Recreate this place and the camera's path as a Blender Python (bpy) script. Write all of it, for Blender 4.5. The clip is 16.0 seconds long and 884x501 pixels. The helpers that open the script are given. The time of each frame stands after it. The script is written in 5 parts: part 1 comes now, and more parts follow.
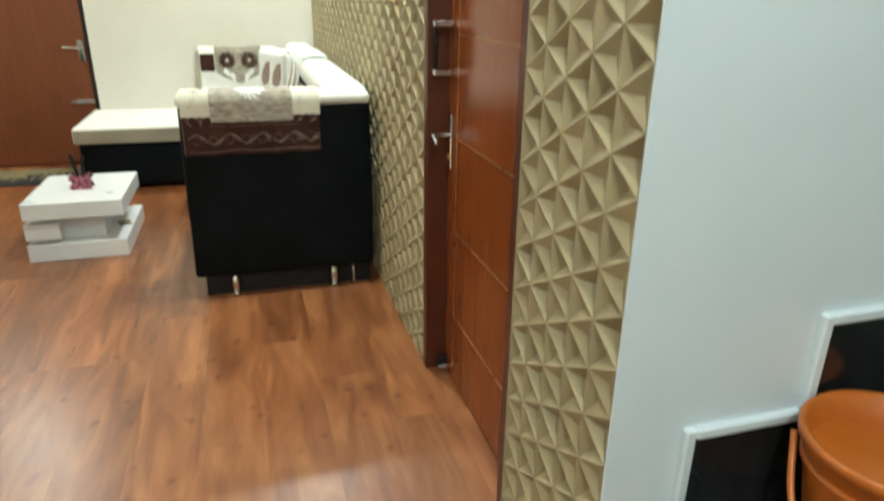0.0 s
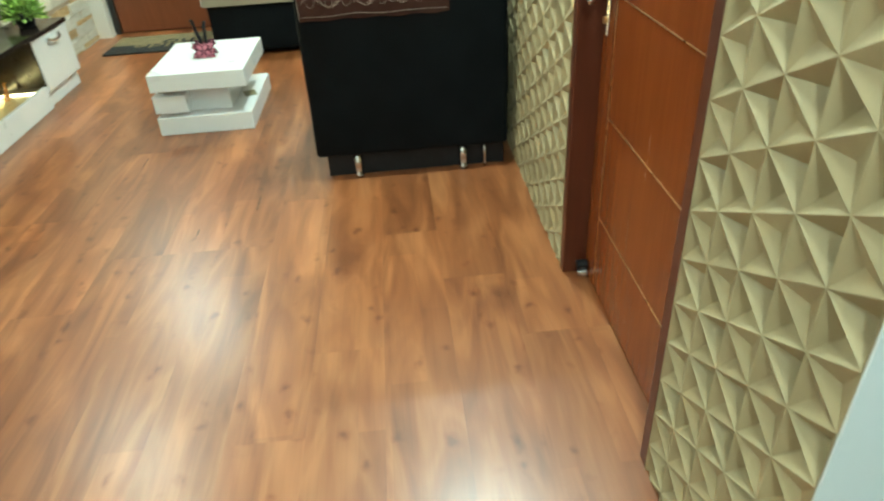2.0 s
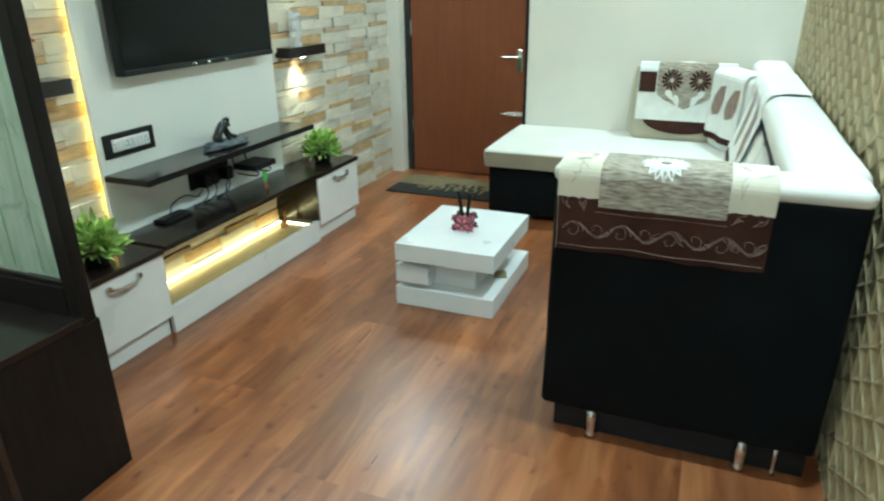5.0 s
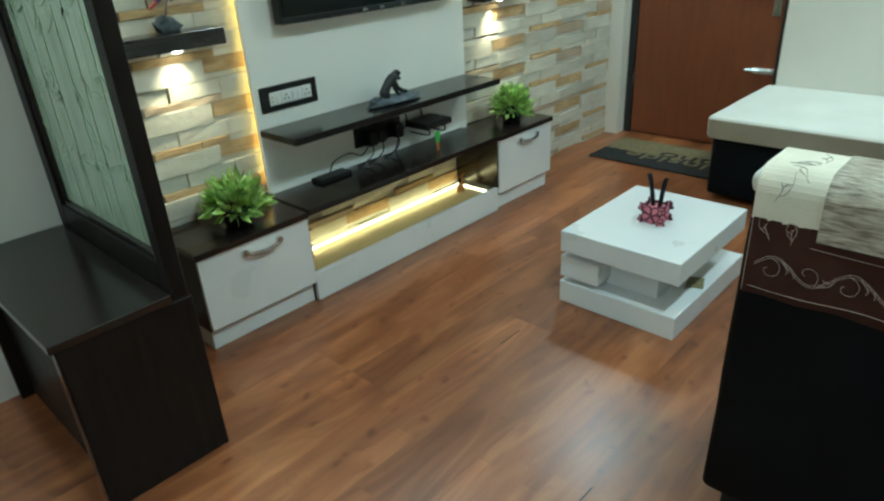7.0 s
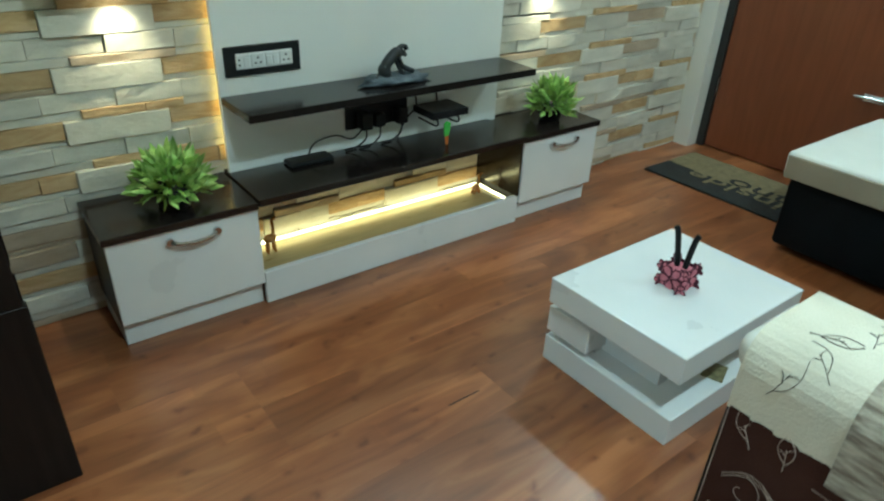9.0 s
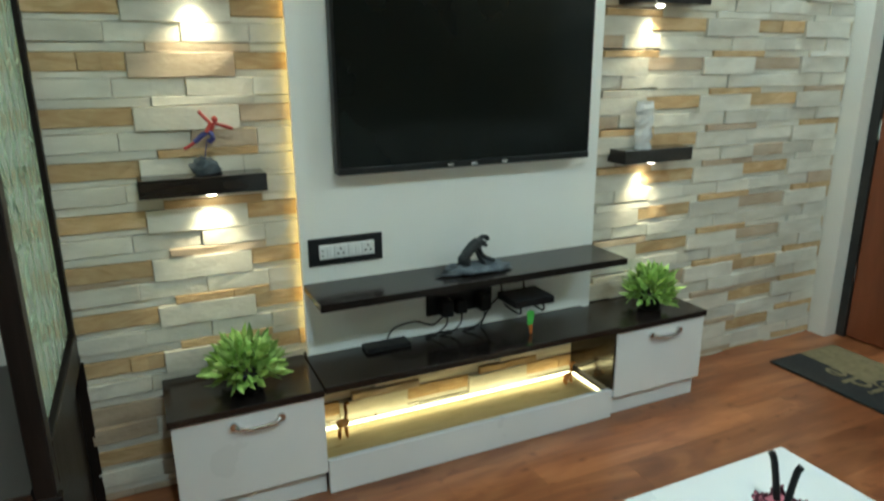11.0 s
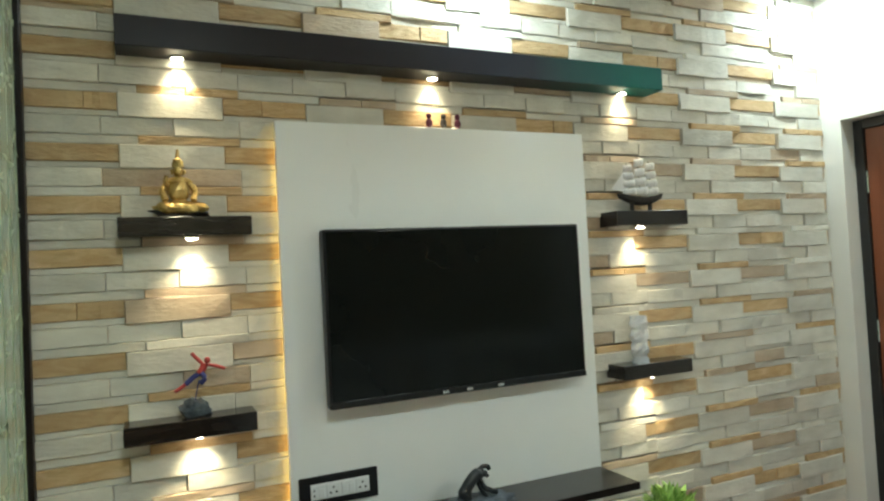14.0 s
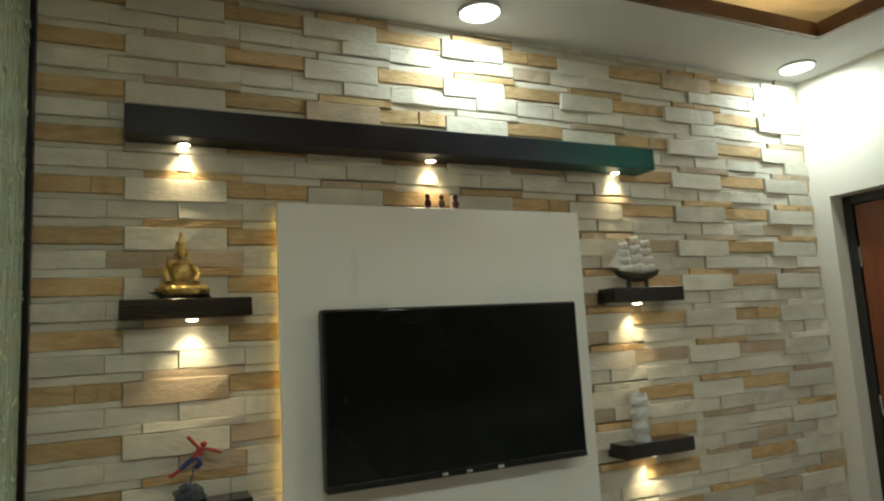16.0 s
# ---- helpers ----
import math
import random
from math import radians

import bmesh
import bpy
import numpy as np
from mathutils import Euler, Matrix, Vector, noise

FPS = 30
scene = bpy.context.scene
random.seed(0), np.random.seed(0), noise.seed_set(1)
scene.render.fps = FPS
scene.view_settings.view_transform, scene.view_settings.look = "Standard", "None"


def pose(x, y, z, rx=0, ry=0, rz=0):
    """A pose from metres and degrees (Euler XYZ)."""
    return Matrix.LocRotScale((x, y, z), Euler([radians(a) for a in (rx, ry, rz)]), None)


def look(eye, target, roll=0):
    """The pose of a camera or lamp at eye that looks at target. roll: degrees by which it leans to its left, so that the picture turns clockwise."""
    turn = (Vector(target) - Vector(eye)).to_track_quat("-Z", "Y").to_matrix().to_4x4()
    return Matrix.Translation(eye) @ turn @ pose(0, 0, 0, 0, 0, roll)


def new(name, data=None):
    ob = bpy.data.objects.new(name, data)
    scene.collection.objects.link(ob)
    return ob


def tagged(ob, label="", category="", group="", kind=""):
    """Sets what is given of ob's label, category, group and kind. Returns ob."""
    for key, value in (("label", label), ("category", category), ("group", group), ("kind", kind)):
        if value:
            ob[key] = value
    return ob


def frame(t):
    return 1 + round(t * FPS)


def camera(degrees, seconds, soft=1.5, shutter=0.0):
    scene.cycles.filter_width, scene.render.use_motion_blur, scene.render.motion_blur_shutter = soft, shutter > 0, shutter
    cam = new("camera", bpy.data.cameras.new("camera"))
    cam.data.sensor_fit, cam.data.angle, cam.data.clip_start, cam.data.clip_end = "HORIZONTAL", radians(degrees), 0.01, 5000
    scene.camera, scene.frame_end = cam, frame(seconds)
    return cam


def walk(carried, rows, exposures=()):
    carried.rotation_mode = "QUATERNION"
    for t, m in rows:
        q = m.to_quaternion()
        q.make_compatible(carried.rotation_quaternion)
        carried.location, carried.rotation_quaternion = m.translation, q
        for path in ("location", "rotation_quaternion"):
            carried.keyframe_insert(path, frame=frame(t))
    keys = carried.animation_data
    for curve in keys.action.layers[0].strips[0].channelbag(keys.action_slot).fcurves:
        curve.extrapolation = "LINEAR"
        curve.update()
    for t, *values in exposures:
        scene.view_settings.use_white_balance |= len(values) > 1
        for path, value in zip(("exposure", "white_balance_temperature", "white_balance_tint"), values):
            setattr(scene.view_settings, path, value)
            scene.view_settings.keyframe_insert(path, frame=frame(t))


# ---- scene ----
cam = camera(68.0, 16.0, soft=2.2, shutter=0.4)
PATH = [
    (0, (0.161, 0.423, 1.259), (0.687, 2.212, 0.535), 0.8),
    (0.5, (0.173, 0.49, 1.189), (0.674, 2.15, 0.191), -1.2),
    (1, (0.165, 0.566, 1.153), (0.579, 2.145, -0.002), -4.6),
    (1.5, (0.168, 0.646, 1.204), (0.422, 2.296, 0.102), -4.8),
    (2, (0.23, 0.748, 1.213), (0.315, 2.422, 0.122), -3.7),
    (2.5, (0.272, 0.825, 1.245), (0.148, 2.536, 0.218), -2.3),
    (3, (0.298, 0.938, 1.297), (-0.054, 2.642, 0.31), -2.0),
    (3.5, (0.258, 1.117, 1.321), (-0.059, 2.888, 0.447), 0.6),
    (6, (0.237, 1.649, 1.343), (-0.708, 3.256, 0.618), -1.8),
    (6.5, (0.208, 1.796, 1.328), (-0.83, 3.307, 0.527), -2.8),
    (7, (0.25, 2.007, 1.302), (-1.004, 3.293, 0.422), -3.4),
    (7.5, (0.26, 2.134, 1.3), (-1.008, 3.339, 0.331), -1.1),
    (8, (0.172, 2.304, 1.281), (-1.123, 3.46, 0.287), 1.0),
    (10.5, (0.118, 2.831, 1.304), (-1.52, 3.711, 0.566), -0.5),
    (11, (0.16, 2.85, 1.351), (-1.592, 3.65, 0.813), -0.5),
    (11.5, (0.173, 2.845, 1.371), (-1.594, 3.698, 0.98), -0.9),
    (12, (0.2, 2.85, 1.393), (-1.592, 3.701, 1.134), -1.5),
    (12.5, (0.214, 2.855, 1.406), (-1.593, 3.689, 1.211), -1.6),
    (13, (0.212, 2.863, 1.412), (-1.6, 3.705, 1.325), -2.1),
    (13.5, (0.154, 2.914, 1.423), (-1.667, 3.739, 1.43), -3.0),
    (14, (0.167, 2.908, 1.438), (-1.656, 3.728, 1.499), -3.0),
    (14.5, (0.18, 2.907, 1.453), (-1.637, 3.733, 1.573), -2.8),
    (15, (0.193, 2.908, 1.45), (-1.62, 3.733, 1.632), -3.0),
    (15.5, (0.186, 2.904, 1.469), (-1.62, 3.737, 1.677), -2.8),
    (16, (0.192, 2.898, 1.48), (-1.61, 3.726, 1.741), -3.2),
]
# seconds, stops, kelvin, tint
EXPOSURES = [(0, 0.5, 6500, 5), (0.7, 0.75, 6500, 2), (1.5, 0.9, 6500, -4), (2.5, 0.92, 5550, -17), (3, 0.85, 5350, -18), (3.5, 0.78, 5400, -13), (6, 0.03, 5500, -8), (8, -0.15, 5250, -11),
             (10.5, -0.17, 5500, -6), (12.5, 0.0, 5800, 1), (14, -0.25, 6050, 2), (15, -0.85, 6450, 3), (16, -1.1, 6800, 3)]
walk(cam, [(t, look(eye, target, roll)) for t, eye, target, roll in PATH], EXPOSURES)

# ---------------------------------------------------------------- light
world = bpy.data.worlds.new("world")
scene.world = world
world.use_nodes = True
world.node_tree.nodes["Background"].inputs[0].default_value = (0.75, 0.85, 1.0, 1)
world.node_tree.nodes["Background"].inputs[1].default_value = 0.05

CEIL = 2.66
COOL, WARM = (0.885, 1.0, 1.0), (1.0, 0.80, 0.50)
# round surface-mounted LED lamps, real and added, on the ceiling border and the raised middle: x, y, z, watts
# unseen, added to brighten the room: (-1.80, 2.32), (0.49, 3.05), (0.47, 0.95), (0.10, -0.30)
DOWNLIGHTS_AND_FILL = [(-1.80, 2.32, 2.66, 13), (-1.80, 4.02, 2.66, 12), (-1.80, 5.72, 2.66, 14), (0.49, 3.05, 2.66, 32),
              (0.49, 5.72, 2.66, 26), (0.47, 0.95, 2.66, 10), (0.10, -0.30, 2.66, 24)]


def lamp(name, kind, energy, color, m, **settings):
    data = bpy.data.lights.new(name, kind)
    data.energy, data.color = energy, color
    if kind == "AREA":
        data.shape, data.size, data.size_y = settings["shape"], settings["size"], settings.get("size_y", 0.1)
        data.spread = settings.get("spread", radians(180))
    else:
        data.shadow_soft_size = settings.get("size", 0.01)
        data.spot_size, data.spot_blend = settings.get("cone", radians(100)), 0.9
    ob = new(name, data)
    ob.matrix_world = m
    return ob


for x, y, z, watts in DOWNLIGHTS_AND_FILL:
    lamp("downlight_or_fill_glow", "AREA", watts, COOL, pose(x, y, z - 0.020), shape="DISK", size=0.13)

# ---------------------------------------------------------------- materials


def surf(name, c1, c2, scale=6.0, rough=0.5, bump=0.1, metal=0.0, coat=0.0, stretch=(1, 1, 1), rand=0.0,
         fine=60.0, rough_var=0.08, distort=0.0, detail=6.0, lo=0.3, hi=0.7, island=False, alpha=1.0, spec=0.5, depth=0.004):
    """Two-tone noise surface with fine bump; rand: tint per object or island."""
    m = bpy.data.materials.new(name)
    m.use_nodes = True
    n, k = m.node_tree.nodes, m.node_tree.links
    b = n["Principled BSDF"]
    co = n.new("ShaderNodeTexCoord")
    mp = n.new("ShaderNodeMapping")
    mp.inputs["Scale"].default_value = stretch
    k.new(co.outputs["Object"], mp.inputs["Vector"])
    a = n.new("ShaderNodeTexNoise")
    a.inputs["Scale"].default_value, a.inputs["Detail"].default_value, a.inputs["Distortion"].default_value = scale, detail, distort
    f = n.new("ShaderNodeTexNoise")
    f.inputs["Scale"].default_value, f.inputs["Detail"].default_value = fine, 4
    k.new(mp.outputs[0], f.inputs["Vector"])
    if rand:
        info = n.new("ShaderNodeNewGeometry" if island else "ShaderNodeObjectInfo")
        out = info.outputs["Random Per Island" if island else "Random"]
        add = n.new("ShaderNodeVectorMath")
        add.operation = "MULTIPLY_ADD"
        add.inputs[1].default_value = (1, 1, 1)
        mul = n.new("ShaderNodeMath")
        mul.operation = "MULTIPLY"
        mul.inputs[1].default_value = 37.0
        k.new(out, mul.inputs[0])
        k.new(mp.outputs[0], add.inputs[0])
        k.new(mul.outputs[0], add.inputs[2])
        k.new(add.outputs[0], a.inputs["Vector"])
    else:
        k.new(mp.outputs[0], a.inputs["Vector"])
    r = n.new("ShaderNodeValToRGB")
    r.color_ramp.elements[0].position, r.color_ramp.elements[1].position = lo, hi
    r.color_ramp.elements[0].color, r.color_ramp.elements[1].color = (*c1, 1), (*c2, 1)
    k.new(a.outputs["Fac"], r.inputs["Fac"])
    colour = r.outputs[0]
    if rand:
        hs = n.new("ShaderNodeHueSaturation")
        mr = n.new("ShaderNodeMapRange")
        mr.inputs["To Min"].default_value, mr.inputs["To Max"].default_value = 1 - rand, 1 + rand
        k.new(out, mr.inputs["Value"])
        k.new(mr.outputs[0], hs.inputs["Value"])
        k.new(colour, hs.inputs["Color"])
        colour = hs.outputs[0]
    k.new(colour, b.inputs["Base Color"])
    rr = n.new("ShaderNodeMapRange")
    rr.inputs["To Min"].default_value, rr.inputs["To Max"].default_value = max(0.02, rough - rough_var), min(1, rough + rough_var)
    k.new(a.outputs["Fac"], rr.inputs["Value"])
    k.new(rr.outputs[0], b.inputs["Roughness"])
    b.inputs["Metallic"].default_value, b.inputs["Coat Weight"].default_value = metal, coat
    b.inputs["Coat Roughness"].default_value = 0.12
    b.inputs["Specular IOR Level"].default_value = spec
    b.inputs["Alpha"].default_value = alpha
    if bump:
        bp = n.new("ShaderNodeBump")
        bp.inputs["Strength"].default_value, bp.inputs["Distance"].default_value = bump, depth
        k.new(f.outputs["Fac"], bp.inputs["Height"])
        k.new(bp.outputs[0], b.inputs["Normal"])
    return m


def glow(name, colour, strength):
    m = bpy.data.materials.new(name)
    m.use_nodes = True
    b = m.node_tree.nodes["Principled BSDF"]
    b.inputs["Base Color"].default_value = (*colour, 1)
    b.inputs["Emission Color"].default_value = (*colour, 1)
    b.inputs["Emission Strength"].default_value = strength
    return m


def plank_wood(name, dark, mid, light, rough):
    """Laminate planks that run along y: long grain, cathedral figure and knots."""
    m = bpy.data.materials.new(name)
    m.use_nodes = True
    n, k = m.node_tree.nodes, m.node_tree.links
    b = n["Principled BSDF"]
    co, info = n.new("ShaderNodeTexCoord"), n.new("ShaderNodeObjectInfo")
    mul = n.new("ShaderNodeMath")
    mul.operation, mul.inputs[1].default_value = "MULTIPLY", 41.0
    k.new(info.outputs["Random"], mul.inputs[0])
    add = n.new("ShaderNodeVectorMath")
    add.operation = "ADD"
    k.new(co.outputs["Object"], add.inputs[0])
    k.new(mul.outputs[0], add.inputs[1])

    def noise_at(stretch, scale, detail, distort):
        mp, t = n.new("ShaderNodeMapping"), n.new("ShaderNodeTexNoise")
        mp.inputs["Scale"].default_value = stretch
        t.inputs["Scale"].default_value, t.inputs["Detail"].default_value, t.inputs["Distortion"].default_value = scale, detail, distort
        k.new(add.outputs[0], mp.inputs["Vector"])
        k.new(mp.outputs[0], t.inputs["Vector"])
        return t.outputs["Fac"]

    broad = noise_at((6.0, 1.1, 1), 1.7, 2.5, 1.4)
    grain = noise_at((34, 1.4, 1), 3.0, 6, 1.2)
    vm, knots = n.new("ShaderNodeMapping"), n.new("ShaderNodeTexVoronoi")
    vm.inputs["Scale"].default_value = (3.2, 2.1, 1)
    wob, wadd = n.new("ShaderNodeTexNoise"), n.new("ShaderNodeMix")
    wob.inputs["Scale"].default_value = 16
    wadd.data_type, wadd.inputs[0].default_value = "VECTOR", 0.16
    k.new(add.outputs[0], vm.inputs["Vector"])
    k.new(add.outputs[0], wob.inputs["Vector"])
    k.new(vm.outputs[0], wadd.inputs[4])
    k.new(wob.outputs["Color"], wadd.inputs[5])
    k.new(wadd.outputs[1], knots.inputs["Vector"])
    knots = knots.outputs["Distance"]
    ramp = n.new("ShaderNodeValToRGB")
    ramp.color_ramp.elements[0].position, ramp.color_ramp.elements[0].color = 0.31, (*dark, 1)
    ramp.color_ramp.elements[1].position, ramp.color_ramp.elements[1].color = 0.68, (*light, 1)
    e = ramp.color_ramp.elements.new(0.5)
    e.color = (*mid, 1)
    mixf = n.new("ShaderNodeMix")
    mixf.data_type = "FLOAT"
    mixf.inputs[0].default_value = 0.13
    k.new(broad, mixf.inputs[2])
    k.new(grain, mixf.inputs[3])
    k.new(mixf.outputs[0], ramp.inputs["Fac"])
    kr = n.new("ShaderNodeValToRGB")
    kr.color_ramp.elements[0].position, kr.color_ramp.elements[0].color = 0.06, (0.56, 0.47, 0.42, 1)
    kr.color_ramp.elements[1].position, kr.color_ramp.elements[1].color = 0.26, (1, 1, 1, 1)
    halo = kr.color_ramp.elements.new(0.15)
    halo.color = (0.84, 0.77, 0.70, 1)
    k.new(knots, kr.inputs["Fac"])
    mx = n.new("ShaderNodeMix")
    mx.data_type, mx.blend_type = "RGBA", "MULTIPLY"
    mx.inputs[0].default_value = 1.0
    k.new(ramp.outputs[0], mx.inputs[6])
    k.new(kr.outputs[0], mx.inputs[7])
    sep, com, brick = n.new("ShaderNodeSeparateXYZ"), n.new("ShaderNodeCombineXYZ"), n.new("ShaderNodeTexBrick")
    k.new(add.outputs[0], sep.inputs[0])
    k.new(sep.outputs["Y"], com.inputs["X"])
    k.new(sep.outputs["X"], com.inputs["Y"])
    k.new(com.outputs[0], brick.inputs["Vector"])
    brick.inputs["Color1"].default_value, brick.inputs["Color2"].default_value = (0.80, 0.77, 0.75, 1), (1.12, 1.11, 1.09, 1)
    brick.inputs["Mortar"].default_value = (0.9, 0.88, 0.86, 1)
    brick.inputs["Scale"].default_value, brick.inputs["Mortar Size"].default_value = 1.0, 0.0006
    brick.inputs["Brick Width"].default_value, brick.inputs["Row Height"].default_value = 0.61, 0.0965
    tone = n.new("ShaderNodeMix")
    tone.data_type, tone.blend_type = "RGBA", "MULTIPLY"
    tone.inputs[0].default_value = 0.7
    k.new(mx.outputs[2], tone.inputs[6])
    k.new(brick.outputs["Color"], tone.inputs[7])
    mx = tone
    hs, mr = n.new("ShaderNodeHueSaturation"), n.new("ShaderNodeMapRange")
    mr.inputs["To Min"].default_value, mr.inputs["To Max"].default_value = 0.87, 1.13
    k.new(info.outputs["Random"], mr.inputs["Value"])
    k.new(mr.outputs[0], hs.inputs["Value"])
    k.new(mx.outputs[2], hs.inputs["Color"])
    k.new(hs.outputs[0], b.inputs["Base Color"])
    rr = n.new("ShaderNodeMapRange")
    rr.inputs["To Min"].default_value, rr.inputs["To Max"].default_value = rough - 0.03, rough + 0.07
    k.new(grain, rr.inputs["Value"])
    k.new(rr.outputs[0], b.inputs["Roughness"])
    b.inputs["Specular IOR Level"].default_value = 0.8
    bp = n.new("ShaderNodeBump")
    bp.inputs["Strength"].default_value, bp.inputs["Distance"].default_value = 0.05, 0.002
    k.new(grain, bp.inputs["Height"])
    k.new(bp.outputs[0], b.inputs["Normal"])
    return m


def glass_mat(name, colour, rough=0.02, clear=1.0):
    m = bpy.data.materials.new(name)
    m.use_nodes = True
    b = m.node_tree.nodes["Principled BSDF"]
    b.inputs["Base Color"].default_value = (*colour, 1)
    b.inputs["Transmission Weight"].default_value = clear
    b.inputs["Roughness"].default_value = rough
    b.inputs["IOR"].default_value = 1.45
    return m


def painted_sheen(name, c0, c1, c2, y0, y1):
    """Satin laminate with a sheen put into its colour along y: c0 up to y0, c1 between, c2 from y1 on."""
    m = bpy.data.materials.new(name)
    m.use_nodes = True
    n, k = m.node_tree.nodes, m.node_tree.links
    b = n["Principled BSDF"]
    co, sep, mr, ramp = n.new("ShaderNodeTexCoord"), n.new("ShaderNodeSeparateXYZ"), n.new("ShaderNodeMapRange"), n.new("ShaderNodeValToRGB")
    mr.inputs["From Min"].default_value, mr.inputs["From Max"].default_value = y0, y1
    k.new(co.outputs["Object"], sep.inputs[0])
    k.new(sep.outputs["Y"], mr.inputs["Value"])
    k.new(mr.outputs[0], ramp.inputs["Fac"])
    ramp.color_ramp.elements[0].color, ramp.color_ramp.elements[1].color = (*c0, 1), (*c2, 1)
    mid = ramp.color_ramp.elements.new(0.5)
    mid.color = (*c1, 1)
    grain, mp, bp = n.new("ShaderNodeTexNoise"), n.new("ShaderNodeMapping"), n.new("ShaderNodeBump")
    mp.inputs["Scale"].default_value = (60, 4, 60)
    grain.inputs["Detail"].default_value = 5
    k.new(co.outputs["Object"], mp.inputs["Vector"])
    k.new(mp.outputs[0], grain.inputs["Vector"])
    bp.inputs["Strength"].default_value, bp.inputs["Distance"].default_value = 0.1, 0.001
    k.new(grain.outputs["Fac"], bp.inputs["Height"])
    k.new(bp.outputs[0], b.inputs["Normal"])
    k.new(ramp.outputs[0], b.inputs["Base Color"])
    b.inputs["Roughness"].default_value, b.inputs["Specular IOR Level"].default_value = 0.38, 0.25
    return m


FLOOR = plank_wood("laminate_floor", (0.158, 0.050, 0.0165), (0.245, 0.084, 0.028), (0.345, 0.138, 0.051), 0.30)
UNDER = surf("underlay", (0.05, 0.025, 0.015), (0.07, 0.035, 0.02))
CREAM_WALL = surf("cream_wall_paint", (0.72, 0.69, 0.62), (0.76, 0.73, 0.66), 3, 0.6, 0.05, fine=180)
WHITE_WALL = surf("white_wall_paint", (0.66, 0.73, 0.76), (0.70, 0.77, 0.79), 3, 0.55, 0.05, fine=180)
CEILING = surf("ceiling_paint", (0.74, 0.75, 0.76), (0.79, 0.80, 0.80), 2.5, 0.7, 0.04, fine=150)
COVE_TRIM = surf("cove_wood", (0.10, 0.045, 0.02), (0.16, 0.07, 0.03), 5, 0.4, 0.1, stretch=(1, 1, 6))
STONE_CREAM = surf("cream_ledge_stone", (0.57, 0.54, 0.455), (0.70, 0.67, 0.58), 9, 0.75, 0.4, rand=0.06, fine=42, stretch=(1, 1, 2.2), depth=0.006)
STONE_TAN = surf("tan_grained_stone", (0.44, 0.285, 0.13), (0.60, 0.44, 0.245), 7, 0.75, 0.8, rand=0.14, fine=34, stretch=(1, 1, 5), distort=2.2, depth=0.006)
STONE_PINK = surf("pinkish_stone", (0.42, 0.32, 0.22), (0.55, 0.45, 0.33), 8, 0.75, 0.5, rand=0.12, fine=40, stretch=(1, 1, 3), depth=0.006)
RELIEF = surf("gold_relief_panel", (0.31, 0.25, 0.138), (0.375, 0.305, 0.172), 14, 0.58, 0.15, metal=0.0, rand=0.05, fine=90, depth=0.002)
DOOR_WOOD = surf("orange_door_laminate", (0.205, 0.046, 0.010), (0.245, 0.059, 0.013), 5, 0.24, 0.03, coat=0.2, spec=0.35, stretch=(9, 9, 0.8), distort=0.6)
JAMB_WOOD = surf("dark_red_jamb", (0.072, 0.016, 0.006), (0.098, 0.022, 0.008), 5, 0.4, 0.05, stretch=(9, 9, 0.8))
MAIN_DOOR = surf("brown_door_veneer", (0.165, 0.047, 0.017), (0.205, 0.061, 0.023), 4, 0.36, 0.05, stretch=(7, 7, 0.7), distort=0.8)
BLACK_FRAME = surf("black_paint", (0.012, 0.011, 0.010), (0.022, 0.02, 0.018), 8, 0.4, 0.05)
BRASS_LINE = surf("brass_inlay", (0.55, 0.30, 0.12), (0.65, 0.38, 0.16), 20, 0.3, 0.0, metal=0.8)
CHROME = surf("chrome", (0.56, 0.57, 0.58), (0.66, 0.66, 0.66), 12, 0.13, 0.0, metal=1.0, rough_var=0.05)
WENGE = surf("dark_wenge_laminate", (0.011, 0.008, 0.007), (0.020, 0.0145, 0.012), 6, 0.17, 0.03, stretch=(8, 0.8, 8), distort=0.5, coat=0.06, spec=0.45, rough_var=0.04)
WENGE_UP = surf("dark_wenge_upright", (0.009, 0.007, 0.006), (0.016, 0.012, 0.010), 6, 0.36, 0.05, stretch=(8, 8, 0.8), distort=0.5, spec=0.15)
WHITE_LAM = surf("white_laminate", (0.74, 0.76, 0.76), (0.79, 0.80, 0.80), 5, 0.3, 0.02, coat=0.2)
PANEL_LAM = surf("white_panel_laminate", (0.855, 0.865, 0.835), (0.88, 0.89, 0.855), 2, 0.30, 0.02, coat=0.2, stretch=(1, 2, 1))
TRAY_WOOD = surf("tray_floor_laminate", (0.36, 0.28, 0.12), (0.46, 0.36, 0.17), 6, 0.3, 0.05, stretch=(8, 1, 1), distort=0.7)
BLACK_PLASTIC = surf("black_plastic", (0.010, 0.010, 0.011), (0.017, 0.017, 0.018), 14, 0.36, 0.03, spec=0.2)
SCREEN = surf("tv_screen", (0.003, 0.0045, 0.0042), (0.0045, 0.006, 0.0056), 3, 0.14, 0.0, rough_var=0.02, spec=0.18)
WHITE_PLASTIC = surf("white_plastic", (0.72, 0.74, 0.74), (0.76, 0.78, 0.78), 14, 0.3, 0.0)
BLACK_LEATHER = surf("black_leatherette", (0.0035, 0.0048, 0.0056), (0.006, 0.0078, 0.009), 7, 0.55, 0.35, fine=220, depth=0.001, spec=0.08)
CREAM_LEATHER = surf("cream_leatherette", (0.70, 0.69, 0.63), (0.77, 0.76, 0.71), 5, 0.6, 0.3, fine=160, depth=0.0012)
BEIGE_LEATHER = surf("beige_leatherette", (0.25, 0.21, 0.15), (0.31, 0.27, 0.20), 5, 0.55, 0.3, fine=160, depth=0.0012)
